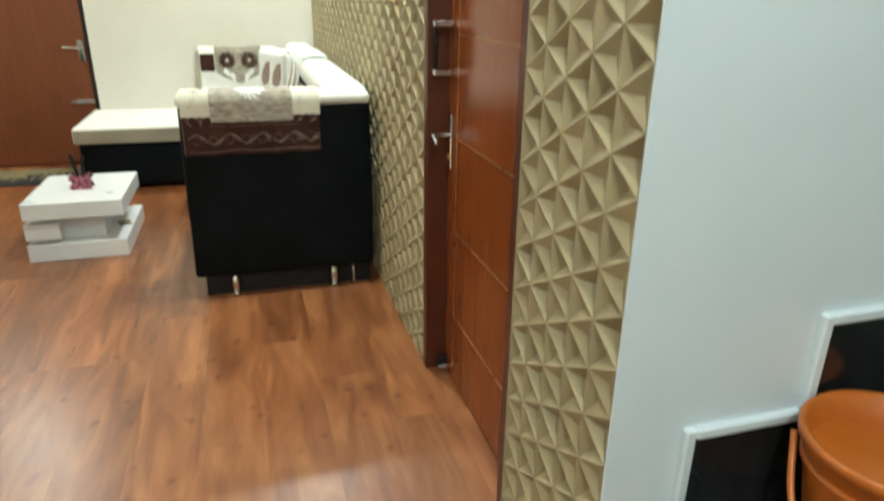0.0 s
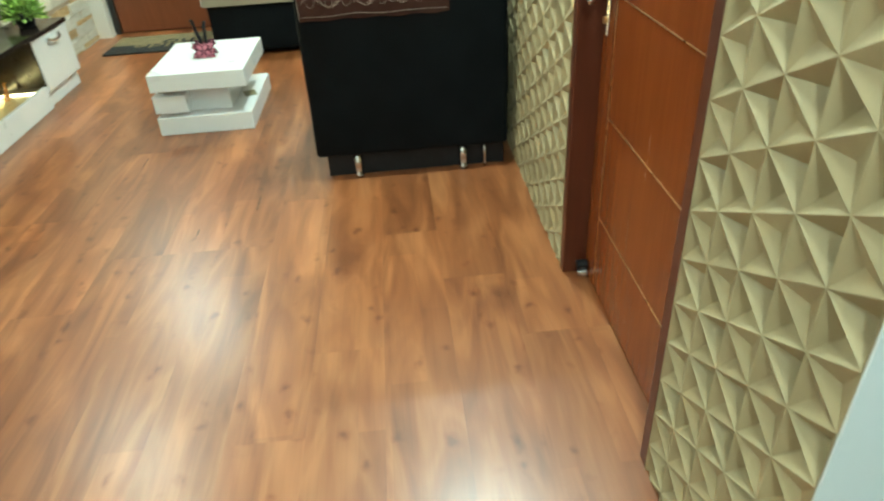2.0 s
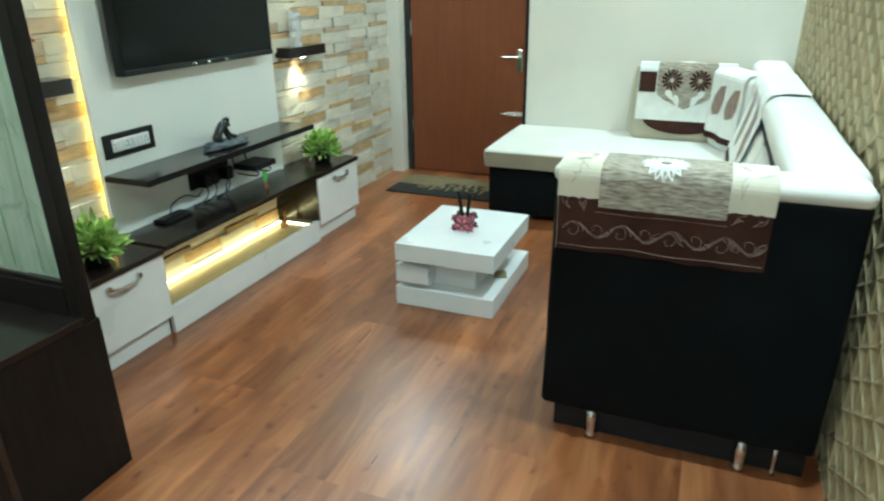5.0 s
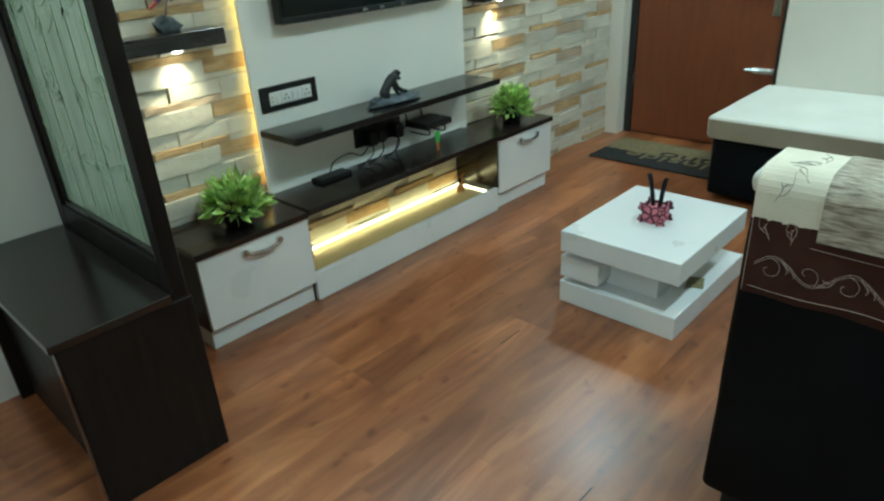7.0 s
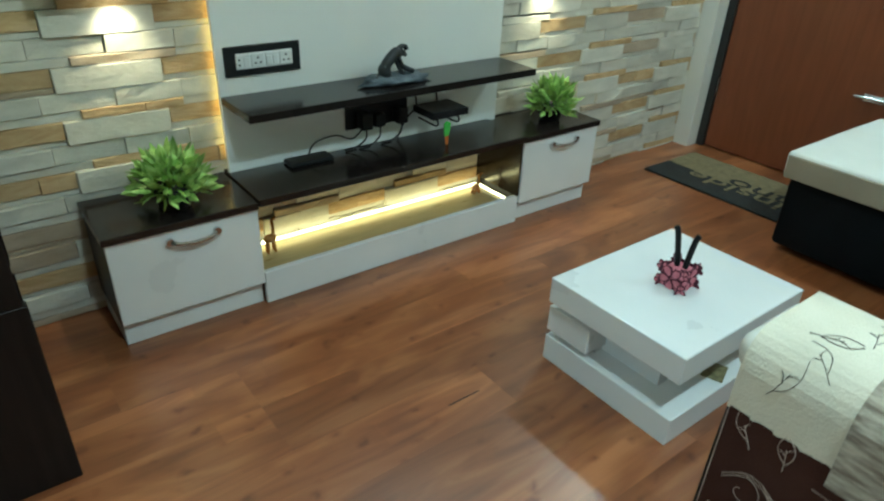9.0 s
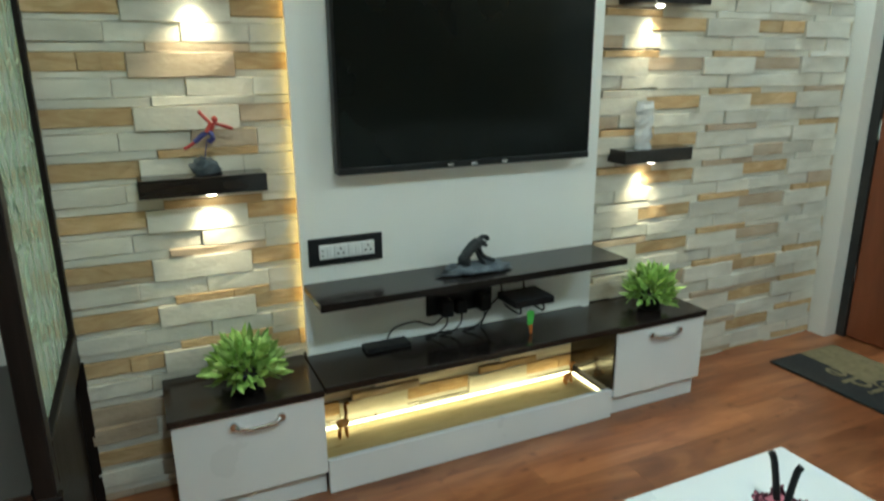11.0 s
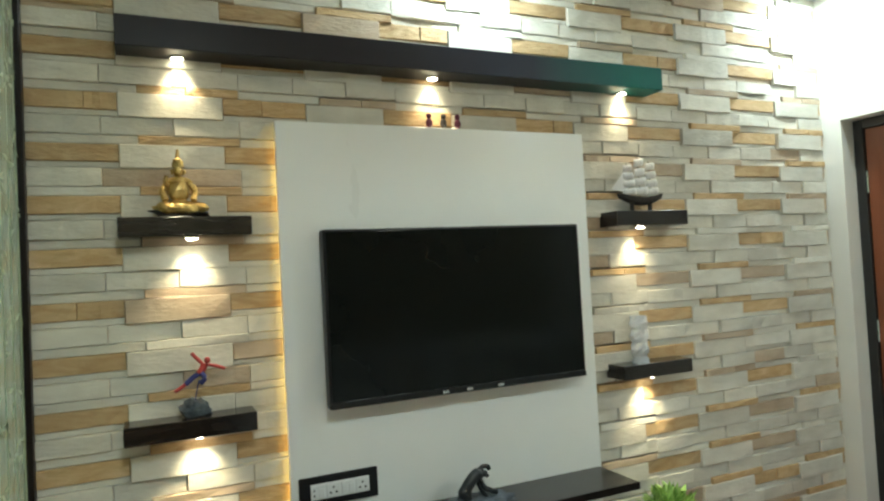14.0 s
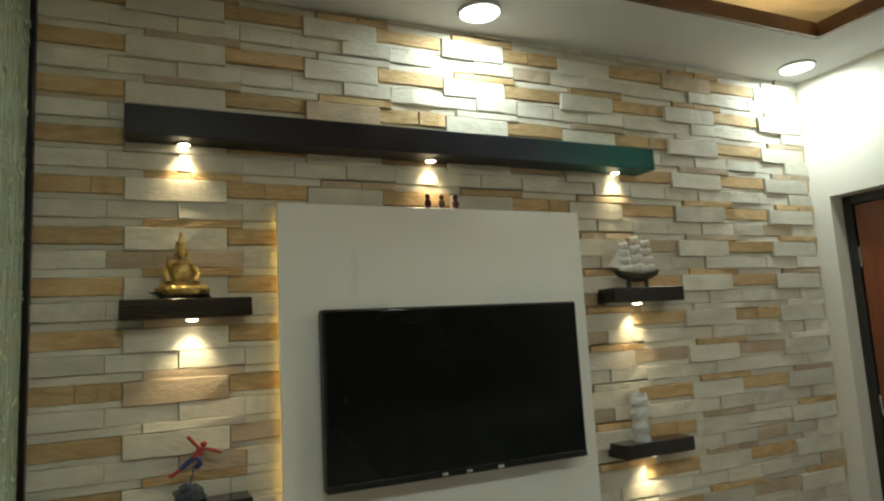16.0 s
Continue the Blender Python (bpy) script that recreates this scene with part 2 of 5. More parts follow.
COVER_CREAM = surf("cream_cover_cloth", (0.60, 0.56, 0.44), (0.70, 0.66, 0.54), 12, 0.9, 0.6, fine=320, depth=0.0015)
COVER_BROWN = surf("brown_velvet_cloth", (0.034, 0.013, 0.009), (0.060, 0.026, 0.019), 10, 0.85, 0.6, fine=260, depth=0.0015, spec=0.12)
COVER_GREY = surf("grey_woven_cloth", (0.19, 0.155, 0.12), (0.50, 0.45, 0.36), 70, 0.8, 0.9, fine=260, stretch=(0.45, 2.6, 2.6), depth=0.002, lo=0.36, hi=0.66)
LEAF_BROWN = surf("brushed_brown_cloth", (0.17, 0.11, 0.085), (0.36, 0.27, 0.22), 40, 0.9, 0.6, fine=240, stretch=(1, 3, 0.4), depth=0.0015)
BACK_BEIGE = surf("light_beige_leatherette", (0.40, 0.35, 0.25), (0.47, 0.42, 0.31), 5, 0.55, 0.3, fine=160, depth=0.0012)
COVER_WHITE = surf("white_flower_cloth", (0.70, 0.70, 0.66), (0.78, 0.78, 0.74), 20, 0.9, 0.5, fine=260, depth=0.0015)
THREAD = surf("pale_thread", (0.26, 0.19, 0.15), (0.37, 0.29, 0.235), 60, 0.9, 0.3)
DARK_THREAD = surf("dark_thread", (0.05, 0.035, 0.03), (0.08, 0.06, 0.05), 60, 0.9, 0.3)
GRANITE = surf("black_granite", (0.008, 0.009, 0.010), (0.020, 0.021, 0.021), 4, 0.16, 0.0, stretch=(9, 0.5, 1), distort=0.6)
GREEN_STONE = surf("green_marble", (0.06, 0.13, 0.095), (0.12, 0.22, 0.165), 7, 0.18, 0.0, distort=1.5)
BUCKET = surf("orange_plastic", (0.42, 0.105, 0.012), (0.50, 0.135, 0.018), 5, 0.35, 0.03)
RUG_A = surf("rug_pile", (0.26, 0.21, 0.13), (0.40, 0.34, 0.23), 40, 0.95, 0.9, fine=240)
RUG_B = surf("rug_dark_pile", (0.06, 0.05, 0.035), (0.12, 0.10, 0.07), 40, 0.95, 0.9, fine=240)
MAT_TAN = surf("mat_tan_coir", (0.15, 0.115, 0.055), (0.23, 0.18, 0.09), 40, 0.95, 1.0, fine=300)
MAT_BLACK = surf("mat_black_coir", (0.010, 0.010, 0.009), (0.022, 0.021, 0.018), 40, 0.95, 1.0, fine=300)
LEAF = surf("plastic_leaf", (0.15, 0.29, 0.04), (0.42, 0.58, 0.16), 30, 0.45, 0.1, rand=0.35, island=True)
GOLD = surf("antique_gold", (0.42, 0.28, 0.08), (0.70, 0.50, 0.18), 50, 0.35, 0.4, metal=0.75, fine=110)
DARK_BASE = surf("dark_resin", (0.02, 0.016, 0.013), (0.05, 0.04, 0.03), 40, 0.5, 0.5)
PANTHER = surf("black_cast_resin", (0.010, 0.012, 0.013), (0.022, 0.025, 0.027), 30, 0.3, 0.3)
ROCK = surf("slate_resin", (0.035, 0.045, 0.055), (0.09, 0.105, 0.12), 34, 0.55, 0.9, fine=90)
RED_TOY = surf("red_figure_plastic", (0.34, 0.035, 0.03), (0.42, 0.05, 0.04), 40, 0.4, 0.1)
BLUE_TOY = surf("blue_figure_plastic", (0.03, 0.035, 0.16), (0.05, 0.055, 0.22), 40, 0.4, 0.1)
SAIL = surf("sail_cloth", (0.74, 0.72, 0.70), (0.83, 0.81, 0.78), 40, 0.8, 0.3)
PINK = surf("pink_felt", (0.50, 0.13, 0.18), (0.62, 0.22, 0.27), 40, 0.9, 0.6)
MAROON = surf("maroon_felt", (0.09, 0.022, 0.040), (0.15, 0.04, 0.065), 40, 0.9, 0.6)
AMBER = surf("amber_figure", (0.34, 0.13, 0.03), (0.50, 0.22, 0.05), 30, 0.25, 0.1, coat=0.4)
TAG_GREEN = surf("green_tag", (0.10, 0.48, 0.06), (0.14, 0.58, 0.09), 40, 0.5, 0.0)
TAG_ORANGE = surf("orange_tag", (0.55, 0.14, 0.02), (0.62, 0.18, 0.03), 40, 0.5, 0.0)
CARD = surf("printed_card", (0.10, 0.09, 0.04), (0.30, 0.26, 0.12), 60, 0.35, 0.0)
# dark laminate; the teal sheen at the far end is put into the base colour
BEAM = painted_sheen("dark_beam_painted_sheen", (0.012, 0.010, 0.013), (0.016, 0.020, 0.032), (0.008, 0.125, 0.112), 3.75, 4.70)
CRYSTAL = glass_mat("cut_crystal", (0.95, 0.96, 0.96), 0.04, 0.55)
ETCHED = surf("etched_green_glass", (0.34, 0.44, 0.31), (0.56, 0.65, 0.51), 5, 0.16, 0.1, stretch=(5, 1, 0.8), distort=1.0, coat=0.5, fine=30)
ETCH_LINE = surf("etched_bamboo", (0.27, 0.36, 0.23), (0.38, 0.47, 0.33), 9, 0.4, 0.0)
LED_WHITE = glow("lamp_diffuser", (0.93, 0.98, 1.0), 9.0)
LED_SPOT = glow("spot_bulb", (1.0, 0.86, 0.62), 40.0)
LED_STRIP = glow("led_strip", (1.0, 0.84, 0.47), 6.5)
LED_COVE = glow("cove_strip", (1.0, 0.62, 0.24), 17.0)
LED_BACK = glow("panel_back_strip", (1.0, 0.68, 0.18), 8.0)

# ---------------------------------------------------------------- mesh helpers


def thing(name, loc, label, category, group="", kind=""):
    ob = new(name)
    ob.empty_display_size = 0.05
    ob.matrix_basis = Matrix.Translation(loc)
    return tagged(ob, label, category, group, kind)


def part(name, bm, material, parent=None, label="", smooth=False):
    """One bmesh as one mesh object, under a thing or a part."""
    me = bpy.data.meshes.new(name)
    bm.to_mesh(me)
    bm.free()
    for one in material if isinstance(material, (list, tuple)) else (material,):
        me.materials.append(one)
    if smooth:
        me.polygons.foreach_set("use_smooth", [True] * len(me.polygons))
    ob = new(name, me)
    if parent:
        ob.parent = parent
        if parent.data is None:
            ob.matrix_parent_inverse = parent.matrix_basis.inverted()
    if label:
        ob["label"] = label
    return ob


def merged(bm, other, m=None):
    if m is not None:
        other.transform(m)
    me = bpy.data.meshes.new("tmp")
    other.to_mesh(me)
    other.free()
    bm.from_mesh(me)
    bpy.data.meshes.remove(me)
    return bm


def box(x0, x1, y0, y1, z0, z1, bevel=0.0, seg=1, bm=None, m=None):
    b = bmesh.new()
    bmesh.ops.create_cube(b, size=1)
    for v in b.verts:
        v.co = Vector((x0 + (v.co.x + 0.5) * (x1 - x0), y0 + (v.co.y + 0.5) * (y1 - y0), z0 + (v.co.z + 0.5) * (z1 - z0)))
    if bevel:
        bmesh.ops.bevel(b, geom=b.edges[:], offset=bevel, segments=seg, profile=0.5, affect="EDGES")
    if bm is None:
        if m is not None:
            b.transform(m)
        return b
    return merged(bm, b, m)


def soft(x0, x1, y0, y1, z0, z1, r, puff=0.0, seed=0.0):
    """An upholstered block: rounded edges, a slightly swollen and uneven skin."""
    b = box(x0, x1, y0, y1, z0, z1, r, 4)
    bmesh.ops.subdivide_edges(b, edges=[e for e in b.edges if e.calc_length() > 0.15], cuts=6, use_grid_fill=True)
    c = Vector(((x0 + x1) / 2, (y0 + y1) / 2, (z0 + z1) / 2))
    h = Vector(((x1 - x0) / 2, (y1 - y0) / 2, (z1 - z0) / 2))
    for v in b.verts:
        d = v.co - c
        u = [abs(d[i]) / h[i] for i in range(3)]
        for i in range(3):
            j, k = (i + 1) % 3, (i + 2) % 3
            if u[i] > 0.9:
                v.co[i] += math.copysign(puff * (1 - u[j] ** 2) * (1 - u[k] ** 2), d[i])
        v.co += 0.003 * noise.noise_vector(v.co * 5 + Vector((seed, 0, 0)))
    return b


def cyl(p0, p1, r0, r1=None, n=16, bm=None):
    b = bmesh.new()
    p0, p1 = Vector(p0), Vector(p1)
    d = p1 - p0
    bmesh.ops.create_cone(b, cap_ends=True, segments=n, radius1=r0, radius2=r0 if r1 is None else r1, depth=d.length)
    m = Matrix.Translation((p0 + p1) / 2) @ d.to_track_quat("Z", "Y").to_matrix().to_4x4()
    b.transform(m)
    return b if bm is None else merged(bm, b)


def tube(points, r, n=8, bm=None):
    """A swept round rod through the points, smoothed."""
    pts = [Vector(p) for p in points]
    line = []
    for i in range(len(pts) - 1):
        a, b0, c, d = pts[max(0, i - 1)], pts[i], pts[i + 1], pts[min(len(pts) - 1, i + 2)]
        for s in range(6):
            t = s / 6
            line.append(0.5 * (2 * b0 + (c - a) * t + (2 * a - 5 * b0 + 4 * c - d) * t * t + (3 * b0 - a - 3 * c + d) * t ** 3))
    line.append(pts[-1])
    b = bm or bmesh.new()
    rings = []
    for i, p in enumerate(line):
        q = (line[min(i + 1, len(line) - 1)] - line[max(i - 1, 0)]).to_track_quat("Z", "Y")
        rings.append([b.verts.new(p + q @ Vector((r * math.cos(6.2832 * j / n), r * math.sin(6.2832 * j / n), 0))) for j in range(n)])
    for u, w in zip(rings, rings[1:]):
        for j in range(n):
            b.faces.new((u[j], u[(j + 1) % n], w[(j + 1) % n], w[j]))
    b.faces.new(rings[0][::-1])
    b.faces.new(rings[-1])
    return b


def ball(c, r, squash=(1, 1, 1), bm=None, rough=0.0, sub=2, turn=None):
    b = bmesh.new()
    bmesh.ops.create_icosphere(b, subdivisions=sub, radius=1)
    for v in b.verts:
        v.co *= 1 + rough * noise.noise(v.co * 2.3 + Vector(c) * 9)
    m = Matrix.Translation(c) @ (turn or Matrix()) @ Matrix.Diagonal((r * squash[0], r * squash[1], r * squash[2], 1))
    b.transform(m)
    return b if bm is None else merged(bm, b)


def lathe(c, profile, n=24, bm=None):
    b = bm or bmesh.new()
    rings = [[b.verts.new((c[0] + r * math.cos(6.2832 * j / n), c[1] + r * math.sin(6.2832 * j / n), c[2] + z)) for j in range(n)] for r, z in profile]
    for u, w in zip(rings, rings[1:]):
        for j in range(n):
            b.faces.new((u[j], u[(j + 1) % n], w[(j + 1) % n], w[j]))
    b.faces.new(rings[0][::-1])
    b.faces.new(rings[-1])
    return b


def patch(fmap, u0, u1, v0, v1, off, nu=10, nv=10, thick=0.002, wave=0.0, bm=None):
    """A cloth patch laid on a mapped surface, with thickness."""
    b = bm or bmesh.new()

    def grid(o):
        return [[b.verts.new(fmap(u0 + (u1 - u0) * i / nu, v0 + (v1 - v0) * j / nv + (wave * math.sin(i * 1.1) if j == 0 else 0), o)) for j in range(nv + 1)] for i in range(nu + 1)]

    top, low = grid(off + thick), grid(off)
    for i in range(nu):
        for j in range(nv):
            b.faces.new((top[i][j], top[i + 1][j], top[i + 1][j + 1], top[i][j + 1]))
            b.faces.new((low[i][j], low[i][j + 1], low[i + 1][j + 1], low[i + 1][j]))
    for i in range(nu):
        b.faces.new((low[i][0], low[i + 1][0], top[i + 1][0], top[i][0]))
        b.faces.new((low[i + 1][nv], low[i][nv], top[i][nv], top[i + 1][nv]))
    for j in range(nv):
        b.faces.new((low[0][j + 1], low[0][j], top[0][j], top[0][j + 1]))
        b.faces.new((low[nu][j], low[nu][j + 1], top[nu][j + 1], top[nu][j]))
    bmesh.ops.recalc_face_normals(b, faces=b.faces[:])
    return b


def outline(fmap, pts, off, thick=0.002, bm=None):
    """A flat shape from an outline in the mapped surface's own coordinates."""
    b = bm or bmesh.new()
    low = [b.verts.new(fmap(u, v, off)) for u, v in pts]
    top = [b.verts.new(fmap(u, v, off + thick)) for u, v in pts]
    cen = b.verts.new(fmap(sum(p[0] for p in pts) / len(pts), sum(p[1] for p in pts) / len(pts), off + thick))
    n = len(pts)
    for i in range(n):
        b.faces.new((low[i], low[(i + 1) % n], top[(i + 1) % n], top[i]))
        b.faces.new((top[i], top[(i + 1) % n], cen))
    return b


def petals(fmap, cu, cv, r0, r1, n, off, a0=0.0, a1=6.2832, width=0.5, bm=None):
    b = bm or bmesh.new()
    for i in range(n):
        a = a0 + (a1 - a0) * (i + 0.5) / n
        w = width * (a1 - a0) / n
        pts = []
        for s, k in ((0.0, 0.5), (0.45, 1.0), (0.8, 0.75), (1.0, 0.0), (0.8, -0.75), (0.45, -1.0), (0.0, -0.5)):
            r = r0 + (r1 - r0) * s
            pts.append((cu + r * math.cos(a + k * w), cv + r * math.sin(a + k * w)))
        outline(fmap, pts, off, bm=b)
    return b


def stroke(fmap, pts, w, off, bm=None):
    return tube([fmap(u, v, off) for u, v in pts], w, 5, bm)


# ---------------------------------------------------------------- shell of the room
WEST, EAST, NORTH, SOUTH, STAIR = -2.0, 0.715, 5.93, -0.9, 1.215


def structure(name, bm, material, label, category):
    return tagged(part(name, bm, material), label, category, kind="structure")


floor = structure("floor", box(-2.0, 2.9, SOUTH, 6.1, -0.12, -0.012), UNDER, "floor under brown wood-look laminate planks", "floor")
wall_west = structure("wall_west", box(-2.15, WEST, SOUTH - 0.15, 6.2, 0, 2.9), CREAM_WALL, "cream painted wall behind the stone cladding", "wall")
# far wall with the entrance door's opening
DX0, DX1, DTOP = -1.868, -0.918, 2.05
b = box(WEST, DX0, NORTH, NORTH + 0.2, 0, 2.9)
box(DX1, 0.9, NORTH, NORTH + 0.2, 0, 2.9, bm=b)
box(DX0, DX1, NORTH, NORTH + 0.2, DTOP, 2.9, bm=b)
wall_north = structure("wall_north", b, CREAM_WALL, "plain cream wall with the entrance door opening", "wall")
structure("wall_beyond_door", box(-2.0, -0.8, 6.16, 6.2, 0, 2.2), CREAM_WALL, "closing wall behind the entrance door", "wall")
# relief wall with the bedroom door's opening
RY0, RY1 = 1.66, 2.45
b = box(EAST, EAST + 0.16, RY1, NORTH, 0, 2.9)
box(EAST, EAST + 0.16, STAIR + 0.13, RY0, 0, 2.9, bm=b)
box(EAST, EAST + 0.16, RY0, RY1, 2.09, 2.9, bm=b)
wall_east = structure("wall_east", b, CREAM_WALL, "wall clad in gold relief panels around a door", "wall")
structure("wall_stair", box(0.69, 0.74, STAIR, STAIR + 0.004, 0, 4.2, bm=box(0.74, 2.9, STAIR, STAIR + 0.12, 0, 4.2)), WHITE_WALL, "bluish white painted wall beside the stairs", "wall")
structure("wall_stair_end", box(2.9, 3.0, SOUTH - 0.15, 1.4, 0, 4.2), WHITE_WALL, "white wall at the head of the stairs", "wall")
structure("wall_south", box(-2.15, 3.0, SOUTH - 0.15, SOUTH, 0, 4.2), CREAM_WALL, "cream wall behind the walker", "wall")

# ceiling border, raised middle and wooden edge of the cove
CX0, CX1, CY0, CY1 = -1.555, 0.25, 1.6, 5.53
b = box(-2.0, CX0, SOUTH, NORTH, CEIL, CEIL + 0.045)
box(CX1, 0.72, SOUTH, NORTH, CEIL, CEIL + 0.045, bm=b)
box(CX0, CX1, CY1, NORTH, CEIL, CEIL + 0.045, bm=b)
box(CX0, CX1, SOUTH, CY0, CEIL, CEIL + 0.045, bm=b)
box(-2.0, 0.9, SOUTH, NORTH, CEIL + 0.19, CEIL + 0.24, bm=b)
structure("ceiling", b, CEILING, "white false ceiling with a raised cove", "ceiling")
structure("ceiling_stair", box(0.72, 2.9, SOUTH, STAIR, 3.4, 3.5), CEILING, "white ceiling over the stairwell", "ceiling")
structure("ceiling_stair_edge", box(0.72, 0.9, SOUTH, STAIR, CEIL, 3.4), CEILING, "white edge of the stairwell", "ceiling")
b = box(CX0, CX0 + 0.02, CY0, CY1, CEIL - 0.004, CEIL + 0.06)
box(CX1 - 0.02, CX1, CY0, CY1, CEIL - 0.004, CEIL + 0.06, bm=b)
box(CX0 + 0.02, CX1 - 0.02, CY1 - 0.02, CY1, CEIL - 0.004, CEIL + 0.06, bm=b)
box(CX0 + 0.02, CX1 - 0.02, CY0, CY0 + 0.02, CEIL - 0.004, CEIL + 0.06, bm=b)
structure("cove_trim", b, COVE_TRIM, "dark wooden edge around the ceiling cove", "trim")
led = thing("cove_light", (-0.6, 3.5, CEIL + 0.05), "warm LED strips hidden in the ceiling cove", "light strip")
for x0, x1, y0, y1 in ((CX0 - 0.10, CX0 - 0.085, CY0, CY1), (CX1 + 0.085, CX1 + 0.10, CY0, CY1), (CX0, CX1, CY1 + 0.085, CY1 + 0.10), (CX0, CX1, CY0 - 0.10, CY0 - 0.085)):
    part("strip", box(x0, x1, y0, y1, CEIL + 0.047, CEIL + 0.058), LED_COVE, led)

for x, y, z, watts in DOWNLIGHTS_AND_FILL:
    t = thing("ceiling_or_fill_light", (x, y, z), "one of the real and added round white surface-mounted LED ceiling lights, switched on", "ceiling light", "ceiling lights")
    part("rim", lathe((x, y, z), [(0.083, 0), (0.083, -0.008), (0.080, -0.011), (0.074, -0.011), (0.072, -0.004)]), WHITE_PLASTIC, t, smooth=True)
    part("diffuser", lathe((x, y, z), [(0.073, -0.004), (0.073, -0.011), (0.05, -0.015), (0.01, -0.016)]), LED_WHITE, t, smooth=True)

# ---------------------------------------------------------------- entrance door
fr = bmesh.new()
for x0, x1, z0, z1 in ((DX0, DX0 + 0.045, 0, DTOP), (DX1 - 0.045, DX1, 0, DTOP), (DX0 + 0.045, DX1 - 0.045, DTOP - 0.045, DTOP)):
    box(x0, x1, NORTH + 0.085, NORTH + 0.15, z0, z1, 0.003, bm=fr)
door = thing("door_1", (-1.4, NORTH + 0.1, 0), "closed reddish brown veneer entrance door in a black frame", "door", kind="structure")
part("door_frame", fr, BLACK_FRAME, door, "black painted frame")
part("door_leaf", box(DX0 + 0.047, DX1 - 0.047, NORTH + 0.10, NORTH + 0.14, 0.008, DTOP - 0.047, 0.003), MAIN_DOOR, door)
FY = NORTH + 0.10
for z, reach in ((0.87, 0.10), (0.475, 0.0)):
    if reach:
        h = part("door_handle", box(-1.020, -0.980, FY - 0.008, FY, z - 0.10, z + 0.05, 0.004, 2), CHROME, door, "chrome lever handle on a long plate")
        part("lever", tube([(-1.000, FY, z), (-1.000, FY - 0.045, z), (-1.025, FY - 0.05, z), (-1.115, FY - 0.05, z)], 0.009), CHROME, h, smooth=True)
    else:
        h = part("latch", box(-1.085, -0.965, FY - 0.012, FY, z - 0.018, z + 0.018, 0.004, 2), CHROME, door, "chrome sliding latch")
        part("bolt", tube([(-1.125, FY - 0.018, z), (-0.965, FY - 0.018, z)], 0.008), CHROME, h, smooth=True)
        part("knob", tube([(-1.055, FY - 0.018, z), (-1.055, FY - 0.045, z)], 0.006), CHROME, h, smooth=True)
for z in (0.35, 1.05, 1.75):
    part("hinge", cyl((DX0 + 0.047, FY - 0.004, z - 0.05), (DX0 + 0.047, FY - 0.004, z + 0.05), 0.007, n=10), CHROME, door)

# ---------------------------------------------------------------- side door in the relief wall
LX = 0.762
door2 = thing("door_2", (LX, 2.05, 0), "closed glossy orange-brown laminate door with brass inlay lines", "door", kind="structure")
fr = bmesh.new()
for y0, y1, z0, z1 in ((RY1 - 0.035, RY1, 0, 2.09), (RY0, RY0 + 0.035, 0, 2.09), (RY0 + 0.035, RY1 - 0.035, 2.055, 2.09)):
    box(0.692, 0.86, y0, y1, z0, z1, 0.003, bm=fr)
part("door_frame", fr, JAMB_WOOD, door2, "dark red wooden jamb")
part("door_leaf", box(LX, LX + 0.04, RY0 + 0.037, RY1 - 0.037, 0.006, 2.052, 0.003), DOOR_WOOD, door2)
for z in (0.25, 0.55, 0.853, 1.155, 1.46, 1.76):
    part("inlay_line", box(LX - 0.0015, LX + 0.002, RY0 + 0.04, RY1 - 0.13, z - 0.0013, z + 0.0013), BRASS_LINE, door2, "thin brass line")
part("inlay_line", box(LX - 0.0015, LX + 0.002, RY1 - 0.1313, RY1 - 0.1287, 0.02, 2.03), BRASS_LINE, door2, "thin brass line")
HY = 2.375
h = part("pull_handle", tube([(LX, HY, 1.185), (LX - 0.05, HY, 1.185), (LX - 0.055, HY, 1.17), (LX - 0.055, HY, 1.06), (LX - 0.05, HY, 1.045), (LX, HY, 1.045)], 0.007), BLACK_PLASTIC, door2, "black bar pull handle", smooth=True)
for z in (1.185, 1.045):
    part("bracket", box(LX - 0.062, LX, HY - 0.012, HY + 0.012, z - 0.009, z + 0.009, 0.003, 2), CHROME, h, "chrome bracket")
h = part("lock_plate", box(LX - 0.008, LX, HY - 0.013, HY + 0.013, 0.745, 0.92, 0.005, 2), CHROME, door2, "long chrome lock plate")
part("lever", tube([(LX, HY, 0.855), (LX - 0.05, HY, 0.855), (LX - 0.060, HY - 0.01, 0.853), (LX - 0.062, HY - 0.05, 0.842)], 0.009), CHROME, h, smooth=True)
part("key_cylinder", cyl((LX - 0.014, HY, 0.785), (LX, HY, 0.785), 0.009), BRASS_LINE, h)
ds = thing("door_stop", (LX - 0.02, 2.40, 0.03), "small chrome magnetic door stop by the jamb", "door stop")
part("base", cyl((LX - 0.005, 2.385, 0.02), (LX - 0.035, 2.385, 0.02), 0.016, 0.012), CHROME, ds)
part("tip", cyl((LX - 0.035, 2.385, 0.05), (LX - 0.004, 2.385, 0.05), 0.014), BLACK_PLASTIC, ds)

# ---------------------------------------------------------------- television wall: panel, screen, shelves, unit
panel = thing("tv_panel", (-1.93, 3.88, 0.39), "tall white laminate panel mounted behind the television", "wall panel")
part("board", box(-1.943, -1.925, 3.29, 4.475, 0.385, 1.942, 0.002), PANEL_LAM, panel)
for y in (3.36, 4.40):
    part("batten", box(-2.0, -1.943, y, y + 0.03, 0.40, 1.92), PANEL_LAM, panel)
part("back_light", box(-1.954, -1.946, 3.314, 3.324, 0.45, 1.90), LED_BACK, panel, "warm LED strip behind the edge")

